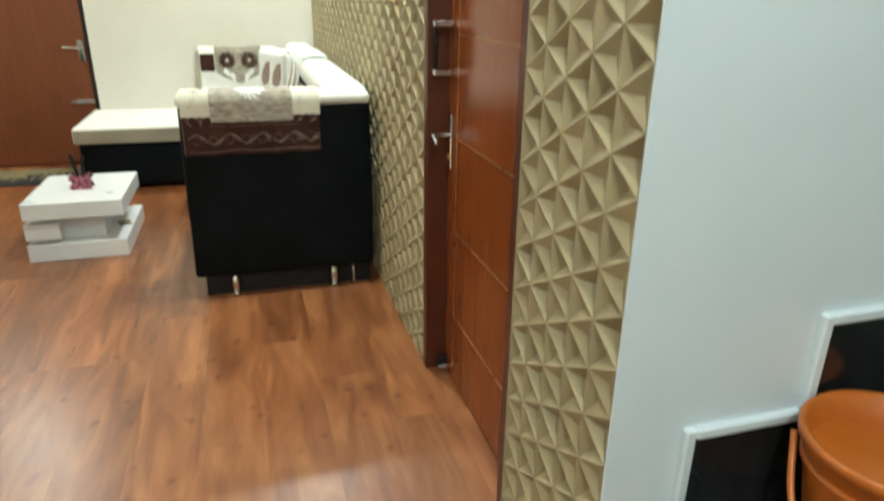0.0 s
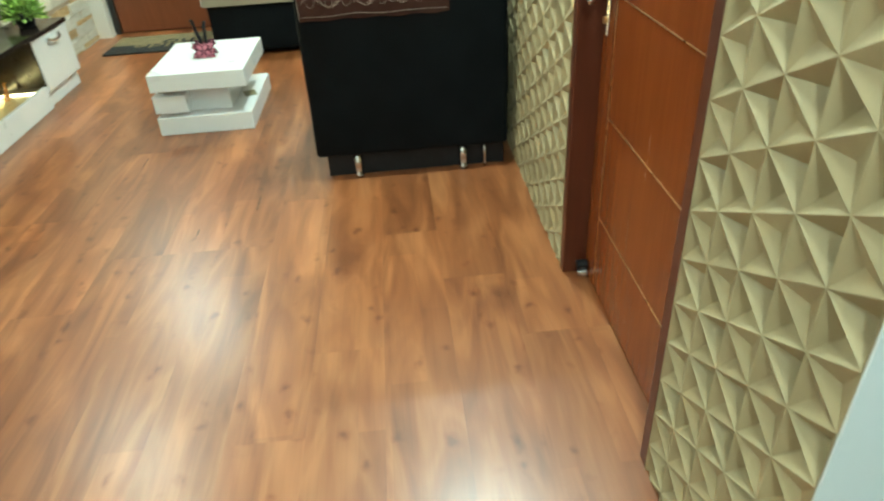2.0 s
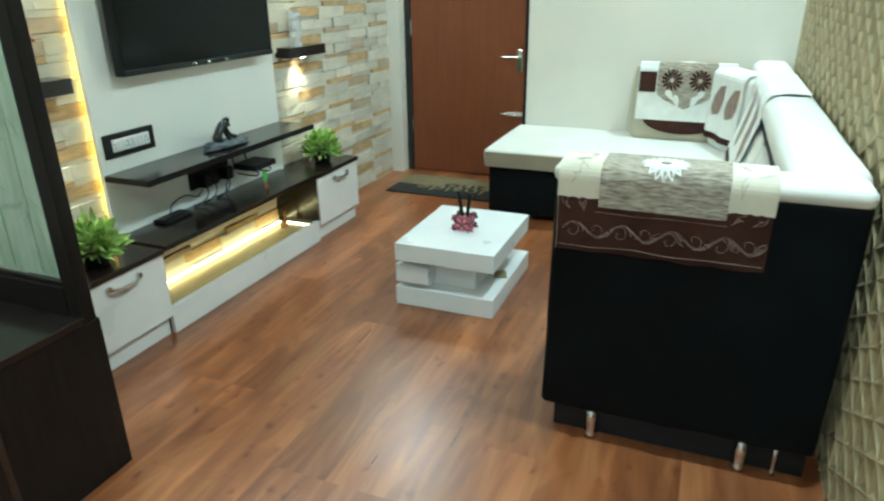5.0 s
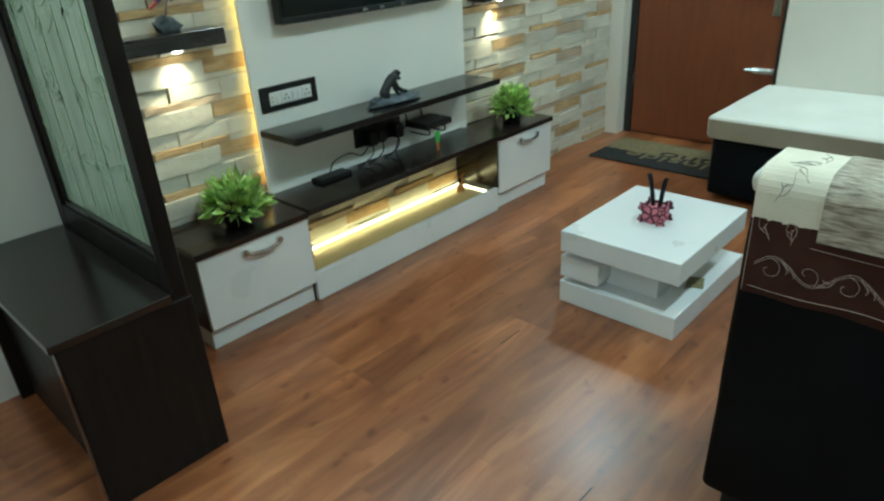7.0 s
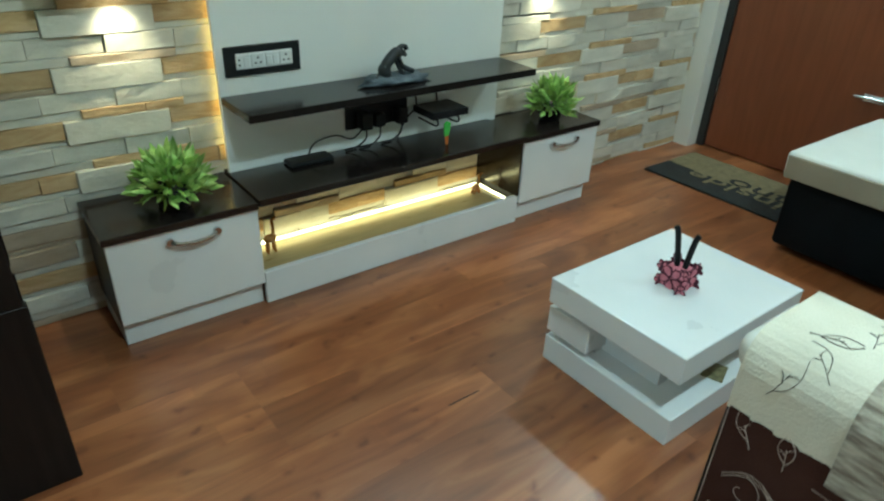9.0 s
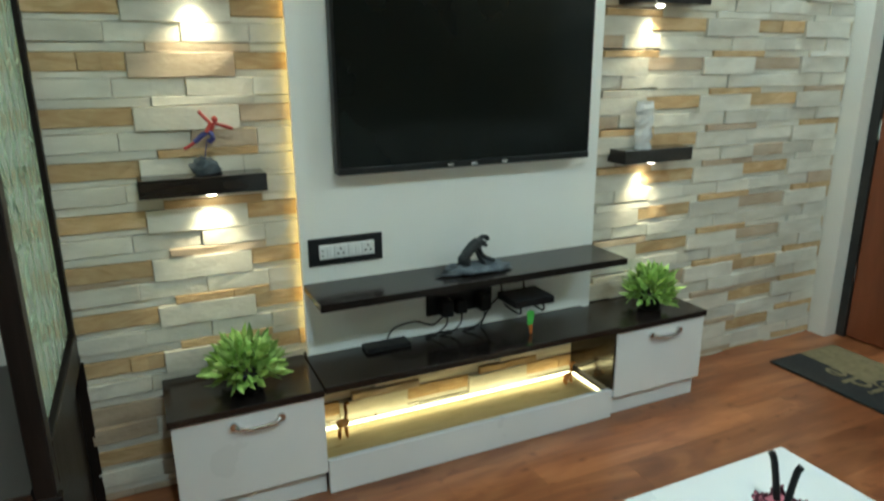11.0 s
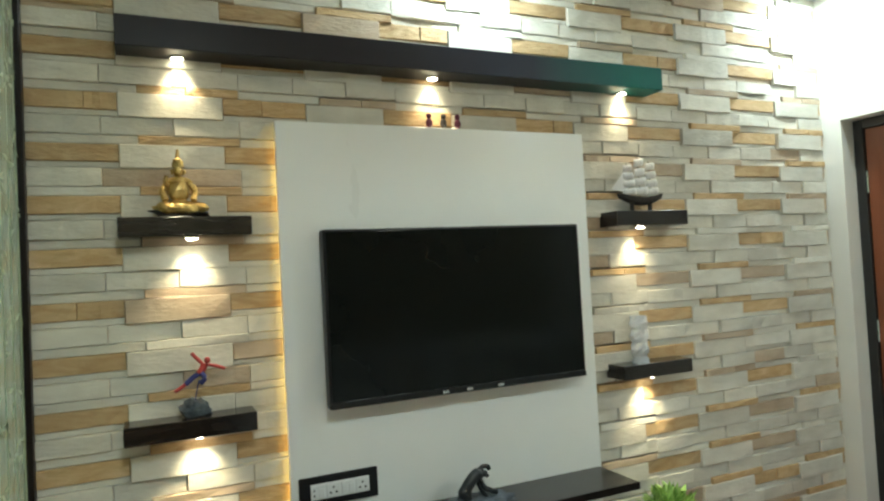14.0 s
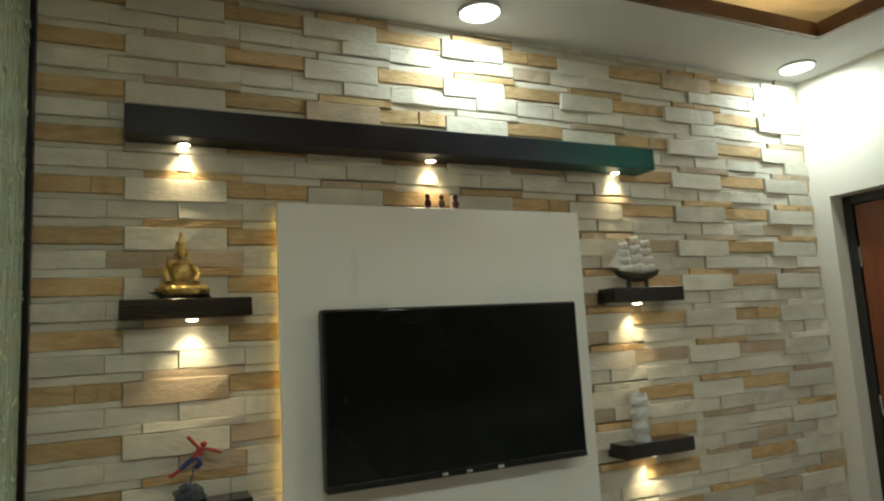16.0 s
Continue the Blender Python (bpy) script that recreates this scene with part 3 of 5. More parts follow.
tv = thing("television", (-1.88, 3.89, 1.025), "black flat-screen television, switched off, mounted on the panel", "television")
part("casing", box(-1.895, -1.846, 3.408, 4.372, 1.022, 1.585, 0.006, 2), BLACK_PLASTIC, tv)
part("screen", box(-1.848, -1.8435, 3.418, 4.362, 1.046, 1.577, 0.001), SCREEN, tv, "dark glossy screen")
part("bezel", box(-1.849, -1.842, 3.41, 4.37, 1.024, 1.0455, 0.002), BLACK_PLASTIC, tv)
part("wall_bracket", box(-1.9255, -1.89, 3.70, 4.08, 1.15, 1.45, 0.004), BLACK_PLASTIC, tv)
for y in (3.80, 3.89, 4.01):
    part("mark", box(-1.8425, -1.8405, y - 0.012, y + 0.012, 1.028, 1.038, 0.001), CHROME, tv, "small silver mark under the screen")


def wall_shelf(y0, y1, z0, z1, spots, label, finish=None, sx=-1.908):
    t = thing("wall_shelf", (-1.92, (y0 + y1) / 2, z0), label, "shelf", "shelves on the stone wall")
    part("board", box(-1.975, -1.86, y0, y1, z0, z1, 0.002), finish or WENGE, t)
    for y in spots:
        s = part("spot_lamp", lathe((sx, y, z0), [(0.022, 0.002), (0.022, -0.004), (0.017, -0.006), (0.017, 0.0)]), CHROME, t, "small recessed spot lamp", smooth=True)
        part("bulb", lathe((sx, y, z0), [(0.0165, -0.001), (0.0165, -0.007), (0.008, -0.010)]), LED_SPOT, s, smooth=True)
        lamp("spot_glow", "SPOT", SPOT_WATTS, WARM, pose(sx, y, z0 - 0.014, 0, 12, 0), size=0.012, cone=radians(92))
    return t


SPOT_WATTS = 7.5
wall_shelf(2.834, 3.198, 1.577, 1.633, (3.03,), "short dark wenge wall shelf holding a gold statue")
wall_shelf(2.830, 3.190, 0.994, 1.048, (3.03,), "short dark wenge wall shelf holding a toy figure")
wall_shelf(4.570, 4.930, 1.576, 1.634, (4.72,), "short dark wenge wall shelf holding a model ship")
wall_shelf(4.560, 4.905, 0.978, 1.032, (4.73,), "short dark wenge wall shelf holding a crystal vase")
wall_shelf(2.844, 4.840, 2.122, 2.212, (3.01, 3.85, 4.69), "long dark beam shelf with a teal sheen painted at one end, three spot lamps", BEAM, -1.934)

fs = thing("floating_shelf", (-1.81, 3.89, 0.63), "long glossy dark wenge shelf fixed under the television", "shelf")
part("board", box(-1.925, -1.703, 3.292, 4.468, 0.630, 0.655, 0.002), WENGE, fs)
part("edge_band", box(-1.7035, -1.701, 3.292, 4.468, 0.630, 0.6553), WENGE_UP, fs)


def handle_bar(parent, yc, z, width=0.14):
    h = part("drawer_handle", tube([(-1.683, yc - width / 2, z), (-1.663, yc - width / 2 + 0.014, z - 0.004), (-1.657, yc - width / 5, z - 0.008), (-1.656, yc, z - 0.009), (-1.657, yc + width / 5, z - 0.008), (-1.663, yc + width / 2 - 0.014, z - 0.004), (-1.683, yc + width / 2, z)], 0.007), CHROME, parent, "curved chrome bar handle", smooth=True)
    for s in (-1, 1):
        part("boss", cyl((-1.682, yc + s * width / 2, z), (-1.67, yc + s * width / 2, z), 0.012, n=12), CHROME, h)


def drawer_unit(y0, y1, label, hy):
    t = thing("drawer_cabinet", (-1.82, (y0 + y1) / 2, 0), label, "cabinet", "cabinets under the television")
    part("carcass", box(-1.968, -1.702, y0, y1, 0.075, 0.364, 0.002), WENGE_UP, t, "dark wenge sides")
    part("plinth", box(-1.96, -1.712, y0 + 0.004, y1 - 0.004, 0, 0.075, 0.002), WHITE_LAM, t)
    part("drawer_front", box(-1.702, -1.683, y0, y1 - 0.002, 0.088, 0.362, 0.0025, 2), WHITE_LAM, t, "white laminate drawer front")
    part("cabinet_top", box(-1.968, -1.672, y0 - 0.008, y1 - 0.001, 0.364, 0.388, 0.002), WENGE, t, "glossy dark top")
    handle_bar(t, hy, 0.328)
    return t


drawer_unit(2.832, 3.283, "low white-fronted cabinet with a dark top and chrome handle", 3.075)
drawer_unit(4.432, 4.876, "low white-fronted cabinet with dark top, beside the entrance mat", 4.665)
tray = thing("display_tray", (-1.82, 3.86, 0), "long low white display tray lit by an LED strip", "display unit")
part("front_board", box(-1.712, -1.692, 3.286, 4.43, 0, 0.122, 0.002), WHITE_LAM, tray)
part("tray_floor", box(-1.945, -1.712, 3.286, 4.43, 0.07, 0.088), TRAY_WOOD, tray, "golden wood-look floor")
part("side_panel", box(-1.965, -1.69, 4.422, 4.4315, 0.122, 0.372), WENGE, tray, "glossy dark side panel")
part("shelf_top", box(-1.968, -1.668, 3.2835, 4.4305, 0.372, 0.396, 0.002), WENGE, tray, "long glossy dark top board")
part("led_strip", box(-1.944, -1.936, 3.30, 4.41, 0.0885, 0.0965), LED_STRIP, tray, "bright warm LED strip")
part("led_strip", box(-1.93, -1.75, 4.408, 4.4155, 0.0885, 0.0965), LED_STRIP, tray, "bright warm LED strip")
lamp("tray_glow", "AREA", 0.55, (1.0, 0.73, 0.27), pose(-1.928, 3.86, 0.105, 0, -82, 0), shape="RECTANGLE", size=0.012, size_y=1.1)
lamp("tray_glow", "AREA", 0.22, (1.0, 0.73, 0.27), pose(-1.930, 3.86, 0.100, 0, 150, 0), shape="RECTANGLE", size=0.012, size_y=1.1)

# switch board and socket board


def switch_board(y0, y1, z0, z1, label, modules):
    t = thing("switch_board", (-1.92, (y0 + y1) / 2, z0), label, "switch board")
    part("plate", box(-1.9255, -1.914, y0, y1, z0, z1, 0.003, 2), BLACK_PLASTIC, t, "glossy black surround")
    if modules:
        part("face", box(-1.915, -1.910, y0 + 0.035, y1 - 0.03, z0 + 0.022, z1 - 0.022, 0.002), WHITE_PLASTIC, t, "white module strip")
        w = (y1 - y0 - 0.065) / 4
        for i in range(4):
            c = y0 + 0.035 + w * (i + 0.5)
            part("module", box(-1.911, -1.9075, c - w * 0.45, c + w * 0.45, z0 + 0.026, z1 - 0.026, 0.0015), WHITE_PLASTIC, t)
            if i in (1, 3):
                hl = bmesh.new()
                for dy, dz in ((0, 0.010), (-0.009, -0.006), (0.009, -0.006)):
                    cyl((-1.9078, c + dy, z0 + 0.046 + dz), (-1.9065, c + dy, z0 + 0.046 + dz), 0.0034, n=10, bm=hl)
                part("socket_holes", hl, BLACK_PLASTIC, t)
            elif i == 0:
                hl = bmesh.new()
                for dz in (-0.008, 0.008):
                    cyl((-1.9078, c - 0.014, z0 + 0.046 + dz), (-1.9065, c - 0.014, z0 + 0.046 + dz), 0.003, n=10, bm=hl)
                part("socket_holes", hl, BLACK_PLASTIC, t)
                part("switch", box(-1.9078, -1.904, c + 0.0, c + 0.018, z0 + 0.032, z1 - 0.034, 0.0015), WHITE_PLASTIC, t)
            else:
                for dy in (-0.011, 0.011):
                    part("switch", box(-1.9078, -1.904, c + dy - 0.009, c + dy + 0.009, z0 + 0.032, z1 - 0.034, 0.0015), WHITE_PLASTIC, t)
    return t


switch_board(3.314, 3.571, 0.714, 0.808, "black framed board of white switches and sockets on the panel", True)
switch_board(3.735, 4.005, 0.468, 0.552, "black socket board under the floating shelf with plugged adapters", False)
for y, s in ((3.80, 1.0), (3.86, 0.8), (3.955, 1.0)):
    t = thing("power_adapter", (-1.90, y, 0.49), "black plug-in power adapter with a cable", "adapter", "adapters")
    part("body", box(-1.914, -1.914 + 0.05 * s, y - 0.022, y + 0.022, 0.472, 0.472 + 0.062 * s, 0.006, 2), BLACK_PLASTIC, t)
    part("cable", tube([(-1.88, y, 0.475), (-1.87, y - 0.01, 0.44), (-1.88, y - 0.05 * s, 0.41), (-1.90, y - 0.08, 0.402), (-1.905, y - 0.03, 0.401)], 0.003, 6), BLACK_PLASTIC, t, smooth=True)
box_t = thing("set_top_box", (-1.83, 4.10, 0.47), "black set-top box on a small wire bracket", "set-top box")
part("body", box(-1.90, -1.765, 4.02, 4.19, 0.50, 0.528, 0.004, 2), BLACK_PLASTIC, box_t)
for y in (4.05, 4.15):
    br = tube([(-1.924, y, 0.55), (-1.90, y, 0.497), (-1.80, y, 0.495), (-1.775, y, 0.49), (-1.79, y, 0.47), (-1.90, y, 0.472)], 0.0035, 6)
    part("bracket", br, BLACK_PLASTIC, box_t, smooth=True)
part("cable", tube([(-1.905, 4.04, 0.51), (-1.915, 4.0, 0.47), (-1.915, 3.97, 0.42), (-1.90, 3.95, 0.401)], 0.003, 6), BLACK_PLASTIC, box_t, smooth=True)
tag = thing("hanging_tag", (-1.765, 4.085, 0.397), "small green and orange carrot-shaped charm on the unit", "charm")
part("leaf", outline(lambda u, v, o: Vector((-1.765 + o, 4.085 + u, 0.397 + v)), [(-0.012, 0.035), (-0.016, 0.085), (0.0, 0.092), (0.016, 0.085), (0.008, 0.035)], 0, 0.006), TAG_GREEN, tag)
part("root", outline(lambda u, v, o: Vector((-1.765 + o, 4.085 + u, 0.397 + v)), [(-0.009, 0.036), (0.008, 0.036), (0.006, 0.0), (-0.002, 0.0)], 0, 0.006), TAG_ORANGE, tag)
rc = thing("wifi_router", (-1.87, 3.56, 0.396), "flat black router box with a curled cable", "router")
part("body", box(-1.915, -1.845, 3.48, 3.645, 0.396, 0.412, 0.005, 2), BLACK_PLASTIC, rc)
part("cable", tube([(-1.90, 3.57, 0.41), (-1.905, 3.60, 0.45), (-1.90, 3.68, 0.465), (-1.90, 3.75, 0.44), (-1.905, 3.80, 0.47)], 0.003, 6), BLACK_PLASTIC, rc, smooth=True)

# ---------------------------------------------------------------- partition and low counter
PX, PY0, PY1 = -1.25, 2.27, 2.615
GY = 2.594
counter = thing("low_counter", (-1.6, 2.43, 0), "low black counter with a glossy dark top under the partition", "cabinet")
part("end_panel", box(PX - 0.03, PX, PY0 + 0.012, PY1, 0, 0.492, 0.002), WENGE_UP, counter)
part("end_panel", box(-1.99, -1.96, PY0 + 0.012, PY1, 0, 0.492, 0.002), WENGE_UP, counter)
part("back_panel", box(-1.96, PX - 0.03, PY1 - 0.05, PY1 - 0.03, 0, 0.492, 0.002), WENGE_UP, counter)
part("front_panel", box(-1.96, PX - 0.03, PY0 + 0.05, PY0 + 0.068, 0, 0.492, 0.002), WENGE_UP, counter)
part("counter_top", box(-1.99, PX + 0.004, PY0 - 0.002, 2.563, 0.492, 0.516, 0.002), WENGE, counter, "glossy dark top")
part("edge_strip", box(PX - 0.031, PX + 0.001, PY0 + 0.008, PY0 + 0.0122, 0.004, 0.49, 0.001), WENGE, counter)
screen = thing("partition_screen", (-1.6, 2.56, 0.49), "dark framed partition with etched bamboo glass above a counter", "partition")
SY0, SY1 = 2.565, 2.607
part("post", box(PX - 0.05, PX, SY0, SY1, 0.493, CEIL, 0.003), WENGE_UP, screen)
part("post", box(-1.99, -1.93, SY0, SY1, 0.493, CEIL, 0.003), WENGE_UP, screen)
part("bottom_rail", box(-1.93, PX - 0.05, SY0, SY1, 0.493, 0.595, 0.003), WENGE_UP, screen)
part("top_rail", box(-1.93, PX - 0.05, SY0, SY1, 2.56, CEIL, 0.003), WENGE_UP, screen)
bead = bmesh.new()
for y in (GY - 0.022,):
    box(-1.93, PX - 0.05, y, y + 0.012, 0.595, 0.610, 0.002, bm=bead)
    box(-1.93, -1.918, y, y + 0.012, 0.610, 2.56, 0.002, bm=bead)
    box(PX - 0.062, PX - 0.05, y, y + 0.012, 0.610, 2.56, 0.002, bm=bead)
part("glazing_bead", bead, WENGE, screen)
pane = part("glass_pane", box(-1.918, PX - 0.062, GY - 0.008, GY, 0.610, 2.56), ETCHED, screen, "green etched glass with bamboo pattern")
rnd = random.Random(5)
stalks = bmesh.new()
for side, yy in ((-1, GY - 0.008), (1, GY)):
    fm = lambda u, v, o, side=side, yy=yy: Vector((u, yy + side * o, v))
    for i in range(6):
        x = -1.88 + i * 0.10 + rnd.uniform(-0.025, 0.025)
        z = 0.62
        while z < 2.5:
            zz = min(2.55, z + rnd.uniform(0.14, 0.24))
            patch(fm, x - 0.005, x + 0.005, z, zz - 0.010, 0.0, 1, 1, 0.001, bm=stalks)
            for k in range(rnd.choice((3, 4, 5, 6))):
                a, ln, s = rnd.uniform(-1.2, 0.4), rnd.uniform(0.035, 0.075), rnd.choice((-1, 1))
                px, pz = x + rnd.uniform(-0.02, 0.02), zz + rnd.uniform(-0.07, 0.02)
                c, d = math.cos(a) * s, math.sin(a)
                outline(fm, [(px, pz), (px + c * ln * 0.4 - d * 0.007, pz + d * ln * 0.4 + c * 0.007), (px + c * ln, pz + d * ln), (px + c * ln * 0.4 + d * 0.006, pz + d * ln * 0.4 - c * 0.006)], 0, 0.001, stalks)
            z = zz
part("bamboo_etching", stalks, ETCH_LINE, pane)

# ---------------------------------------------------------------- sofa
sofa = thing("corner_sofa", (0.3, 4.5, 0), "black and cream leatherette corner sofa with a chaise", "sofa")
AX0, AX1, AY0, AY1 = -0.114, 0.652, 3.203, 3.325
arm = soft(AX0, AX1, AY0, AY1, 0.105, 0.846, 0.018, 0.004)
bmesh.ops.subdivide_edges(arm, edges=[e for e in arm.edges if e.calc_length() > 0.05], cuts=2, use_grid_fill=True)
for v in arm.verts:
    if v.co.y < (AY0 + AY1) / 2:
        low = max(0.0, 1 - (v.co.z - 0.105) / 0.65)
        v.co.y -= 0.006 * low * max(0.0, math.sin(v.co.x * 26 + v.co.z * 9)) ** 3
        v.co.x -= 0.010 * low * max(0.0, 1 - (v.co.x - AX0) / 0.15)
part("arm", arm, BLACK_LEATHER, sofa, "black side of the arm", smooth=True)
part("arm_pad", soft(AX0 - 0.006, AX1, AY0 - 0.006, AY1 + 0.008, 0.832, 0.883, 0.022, 0.004, 3), CREAM_LEATHER, sofa, "cream padded arm top", smooth=True)
part("back", soft(0.47, AX1 + 0.01, AY1, NORTH - 0.005, 0.105, 0.83, 0.02, 0.004, 5), BLACK_LEATHER, sofa, smooth=True)
part("back_pad", soft(0.468, AX1 + 0.012, AY1 - 0.01, NORTH - 0.004, 0.775, 0.903, 0.05, 0.006, 6), CREAM_LEATHER, sofa, "cream padded back rail", smooth=True)
part("seat_base", soft(AX0 + 0.01, 0.47, AY1, 5.14, 0.09, 0.30, 0.015, 0.002, 7), BLACK_LEATHER, sofa, smooth=True)
part("chaise_base", soft(-0.935, 0.47, 5.155, NORTH - 0.006, 0.03, 0.325, 0.02, 0.003, 8), BLACK_LEATHER, sofa, smooth=True)
part("chaise_cushion", soft(-0.958, 0.43, 5.134, NORTH - 0.006, 0.322, 0.428, 0.014, 0.005, 9), CREAM_LEATHER, sofa, "cream chaise cushion", smooth=True)
part("cushion_border", box(-0.948, 0.425, 5.121, 5.132, 0.326, 0.416, 0.004, 2), BEIGE_LEATHER, sofa, "darker beige border of the chaise cushion")
part("seat_cushion", soft(AX0 + 0.0, 0.43, AY1 + 0.005, 4.22, 0.295, 0.435, 0.04, 0.016, 10), CREAM_LEATHER, sofa, "cream seat cushion", smooth=True)
part("seat_cushion", soft(AX0 - 0.05, 0.43, 4.23, 5.118, 0.295, 0.445, 0.04, 0.016, 11), CREAM_LEATHER, sofa, "cream seat cushion", smooth=True)
eb = soft(-0.19, 0.42, NORTH - 0.15, NORTH - 0.006, 0.42, 0.87, 0.045, 0.008, 12)
for v in eb.verts:
    if v.co.y < NORTH - 0.08:
        v.co.y -= 0.15 * (0.87 - v.co.z)
part("end_backrest", eb, BACK_BEIGE, sofa, "light beige backrest at the corner", smooth=True)
for y0, y1, s in ((3.33, 4.225, 13), (4.225, 5.105, 14), (5.105, 5.82, 15)):
    bc = soft(0.405, 0.50, y0, y1, 0.41, 0.82, 0.035, 0.006, s)
    for v in bc.verts:
        v.co.x += (v.co.z - 0.41) * 0.31 - 0.045
    part("back_cushion", bc, CREAM_LEATHER, sofa, "cream back cushion", smooth=True)
for x, y in ((0.035, 3.235), (0.47, 3.235), (0.035, 5.0), (0.60, 5.8), (0.56, 3.24)):
    r = 0.017 if x != 0.56 else 0.007
    part("leg", lathe((x, y, 0), [(r * 1.15, 0), (r * 1.15, 0.012), (r * 0.8, 0.02), (r, 0.05), (r, 0.108)], 16), CHROME, sofa, "short chrome leg", smooth=True)
# added black board that stands in for the shade under the arm
part("shade_board", box(AX0 + 0.025, AX1 - 0.01, AY0 + 0.056, AY0 + 0.066, 0.0, 0.106), BLACK_PLASTIC, sofa, "added black board behind the legs in place of the shade under the sofa")
part("underside", box(AX0 + 0.03, AX1, AY0 + 0.068, 5.2, 0.085, 0.106), BLACK_PLASTIC, sofa)

# cover draped over the near arm: u along x, v is the length up the outer side and over the top
LOW = 0.645


def on_arm(u, v, o):
    rise = 0.880 - LOW
    if v < rise - 0.03:
        sag = 0.004 * math.sin(u * 17) * (1 - v / rise)
        return Vector((u, AY0 - 0.010 - o + sag, LOW + v))
    s = (v - (rise - 0.03)) / 0.05
    if s < 1:
        a = s * math.pi / 2
        return Vector((u, AY0 + 0.022 - (0.032 + o) * math.cos(a), LOW + rise - 0.03 + (0.040 + o) * math.sin(a)))
    return Vector((u, AY0 + 0.022 + (v - rise - 0.02), LOW + rise + 0.010 + o))


cover = thing("arm_cover", (0.17, AY0, LOW), "cream, brown and grey embroidered cloth cover on the sofa arm", "sofa cover")
part("brown_band", patch(on_arm, -0.10, 0.437, 0.0, 0.155, 0.0, 24, 6, 0.003, 0.0022), COVER_BROWN, cover, "brown velvet hem")
part("cream_cloth", patch(on_arm, -0.104, 0.440, 0.152, 0.362, 0.0, 20, 24, 0.003), COVER_CREAM, cover)
part("grey_panel", patch(on_arm, 0.008, 0.330, 0.132, 0.364, 0.0035, 20, 24, 0.002), COVER_GREY, cover, "grey woven middle")
part("white_flower", petals(on_arm, 0.168, 0.276, 0.0, 0.064, 18, 0.006, 0, 2 * math.pi, 0.56), COVER_WHITE, cover, "white daisy applique")
part("flower_eye", petals(on_arm, 0.168, 0.276, 0.0, 0.014, 8, 0.0085, 0, 6.2832, 0.5), COVER_GREY, cover)
rnd = random.Random(11)


def leaf_lines(u, v, size, a, w, m, name, label):
    """One embroidered leaf: a bowed outline with a few side veins."""
    b = bmesh.new()
    c, d = math.cos(a), math.sin(a)

    def at(p, q):
        return (u + size * (p * c - q * d), v + size * (p * d + q * c))
    for side in rnd.choice(((-1, 1), (1,), (-1,))):
        stroke(on_arm, [at(0, 0), at(0.3, 0.20 * side), at(0.65, 0.24 * side), at(1.0, 0.04 * side)], w, 0.0035, b)
    stroke(on_arm, [at(-0.25, 0.06), at(0.1, 0.02), at(0.55, 0.0)], w, 0.0035, b)
    for p, side in ((0.3, 1), (0.45, -1)):
        stroke(on_arm, [at(p, 0), at(p + 0.12, 0.10 * side), at(p + 0.16, 0.2 * side)], w, 0.0035, b)
    part(name, b, m, cover, label, smooth=True)


# a scrolling vine along the hem: one waving stem, a curl and a pair of leaves at every bend
stem = [(-0.085 + 0.0128 * i, 0.062 + 0.020 * math.sin(i * 0.62)) for i in range(41)]
for k in (0.0, 0.0045):
    part("embroidered_stem", stroke(on_arm, [(u, v + k) for u, v in stem], 0.0005, 0.0035), THREAD, cover, "pale embroidered vine", smooth=True)
for i in range(2, 40, 5):
    u, v = stem[i]
    side = 1 if v < 0.062 else -1
    curl = [(u + (0.024 - 0.0022 * q) * math.sin(q * 0.62), v + side * (0.022 - (0.024 - 0.0022 * q) * math.cos(q * 0.62))) for q in range(10)]
    part("embroidered_curl", stroke(on_arm, curl, 0.0005, 0.0035), THREAD, cover, "pale embroidered curl", smooth=True)
    leaf_lines(u + 0.022, v + side * 0.004, 0.034, side * 0.9, 0.0006, THREAD, "embroidered_leaf", "pale embroidered leaf")
for u in (-0.07, -0.03, 0.35, 0.40):
    leaf_lines(u, 0.125, 0.035, rnd.uniform(0.5, 2.5), 0.0006, THREAD, "embroidered_leaf", "pale embroidered leaf")
part("embroidered_line", stroke(on_arm, [(-0.09, 0.016), (0.0, 0.013), (0.1, 0.018), (0.2, 0.013), (0.3, 0.017), (0.43, 0.014)], 0.0007, 0.0035), THREAD, cover, smooth=True)
part("embroidered_line", stroke(on_arm, [(0.0, 0.118), (0.1, 0.115), (0.2, 0.118), (0.335, 0.116)], 0.0007, 0.0035), THREAD, cover, smooth=True)
part("edge_piping", stroke(on_arm, [(-0.101, 0.002), (-0.101, 0.05), (-0.101, 0.10), (-0.101, 0.152)], 0.0009, 0.003), THREAD, cover, smooth=True)
for u, v, a in ((-0.065, 0.20, 1.2), (-0.03, 0.235, 2.5), (-0.06, 0.275, 0.5), (-0.02, 0.31, 1.9), (0.36, 0.20, 1.4), (0.40, 0.24, 0.4), (0.37, 0.29, 2.2)):
    leaf_lines(u, v, 0.040, a, 0.00045, DARK_THREAD, "stitched_leaf", "dark stitched leaf outline")

# cover on the corner backrest: u along x, v up
EY = NORTH - 0.150


def on_end(u, v, o):
    return Vector((u, EY - 0.012 - 0.15 * (0.87 - v) - o - 0.010 * (1 - ((u - 0.115) / 0.32) ** 2), v)) if v < 0.86 else Vector((u, EY - 0.016 + (v - 0.86), 0.882 + o))


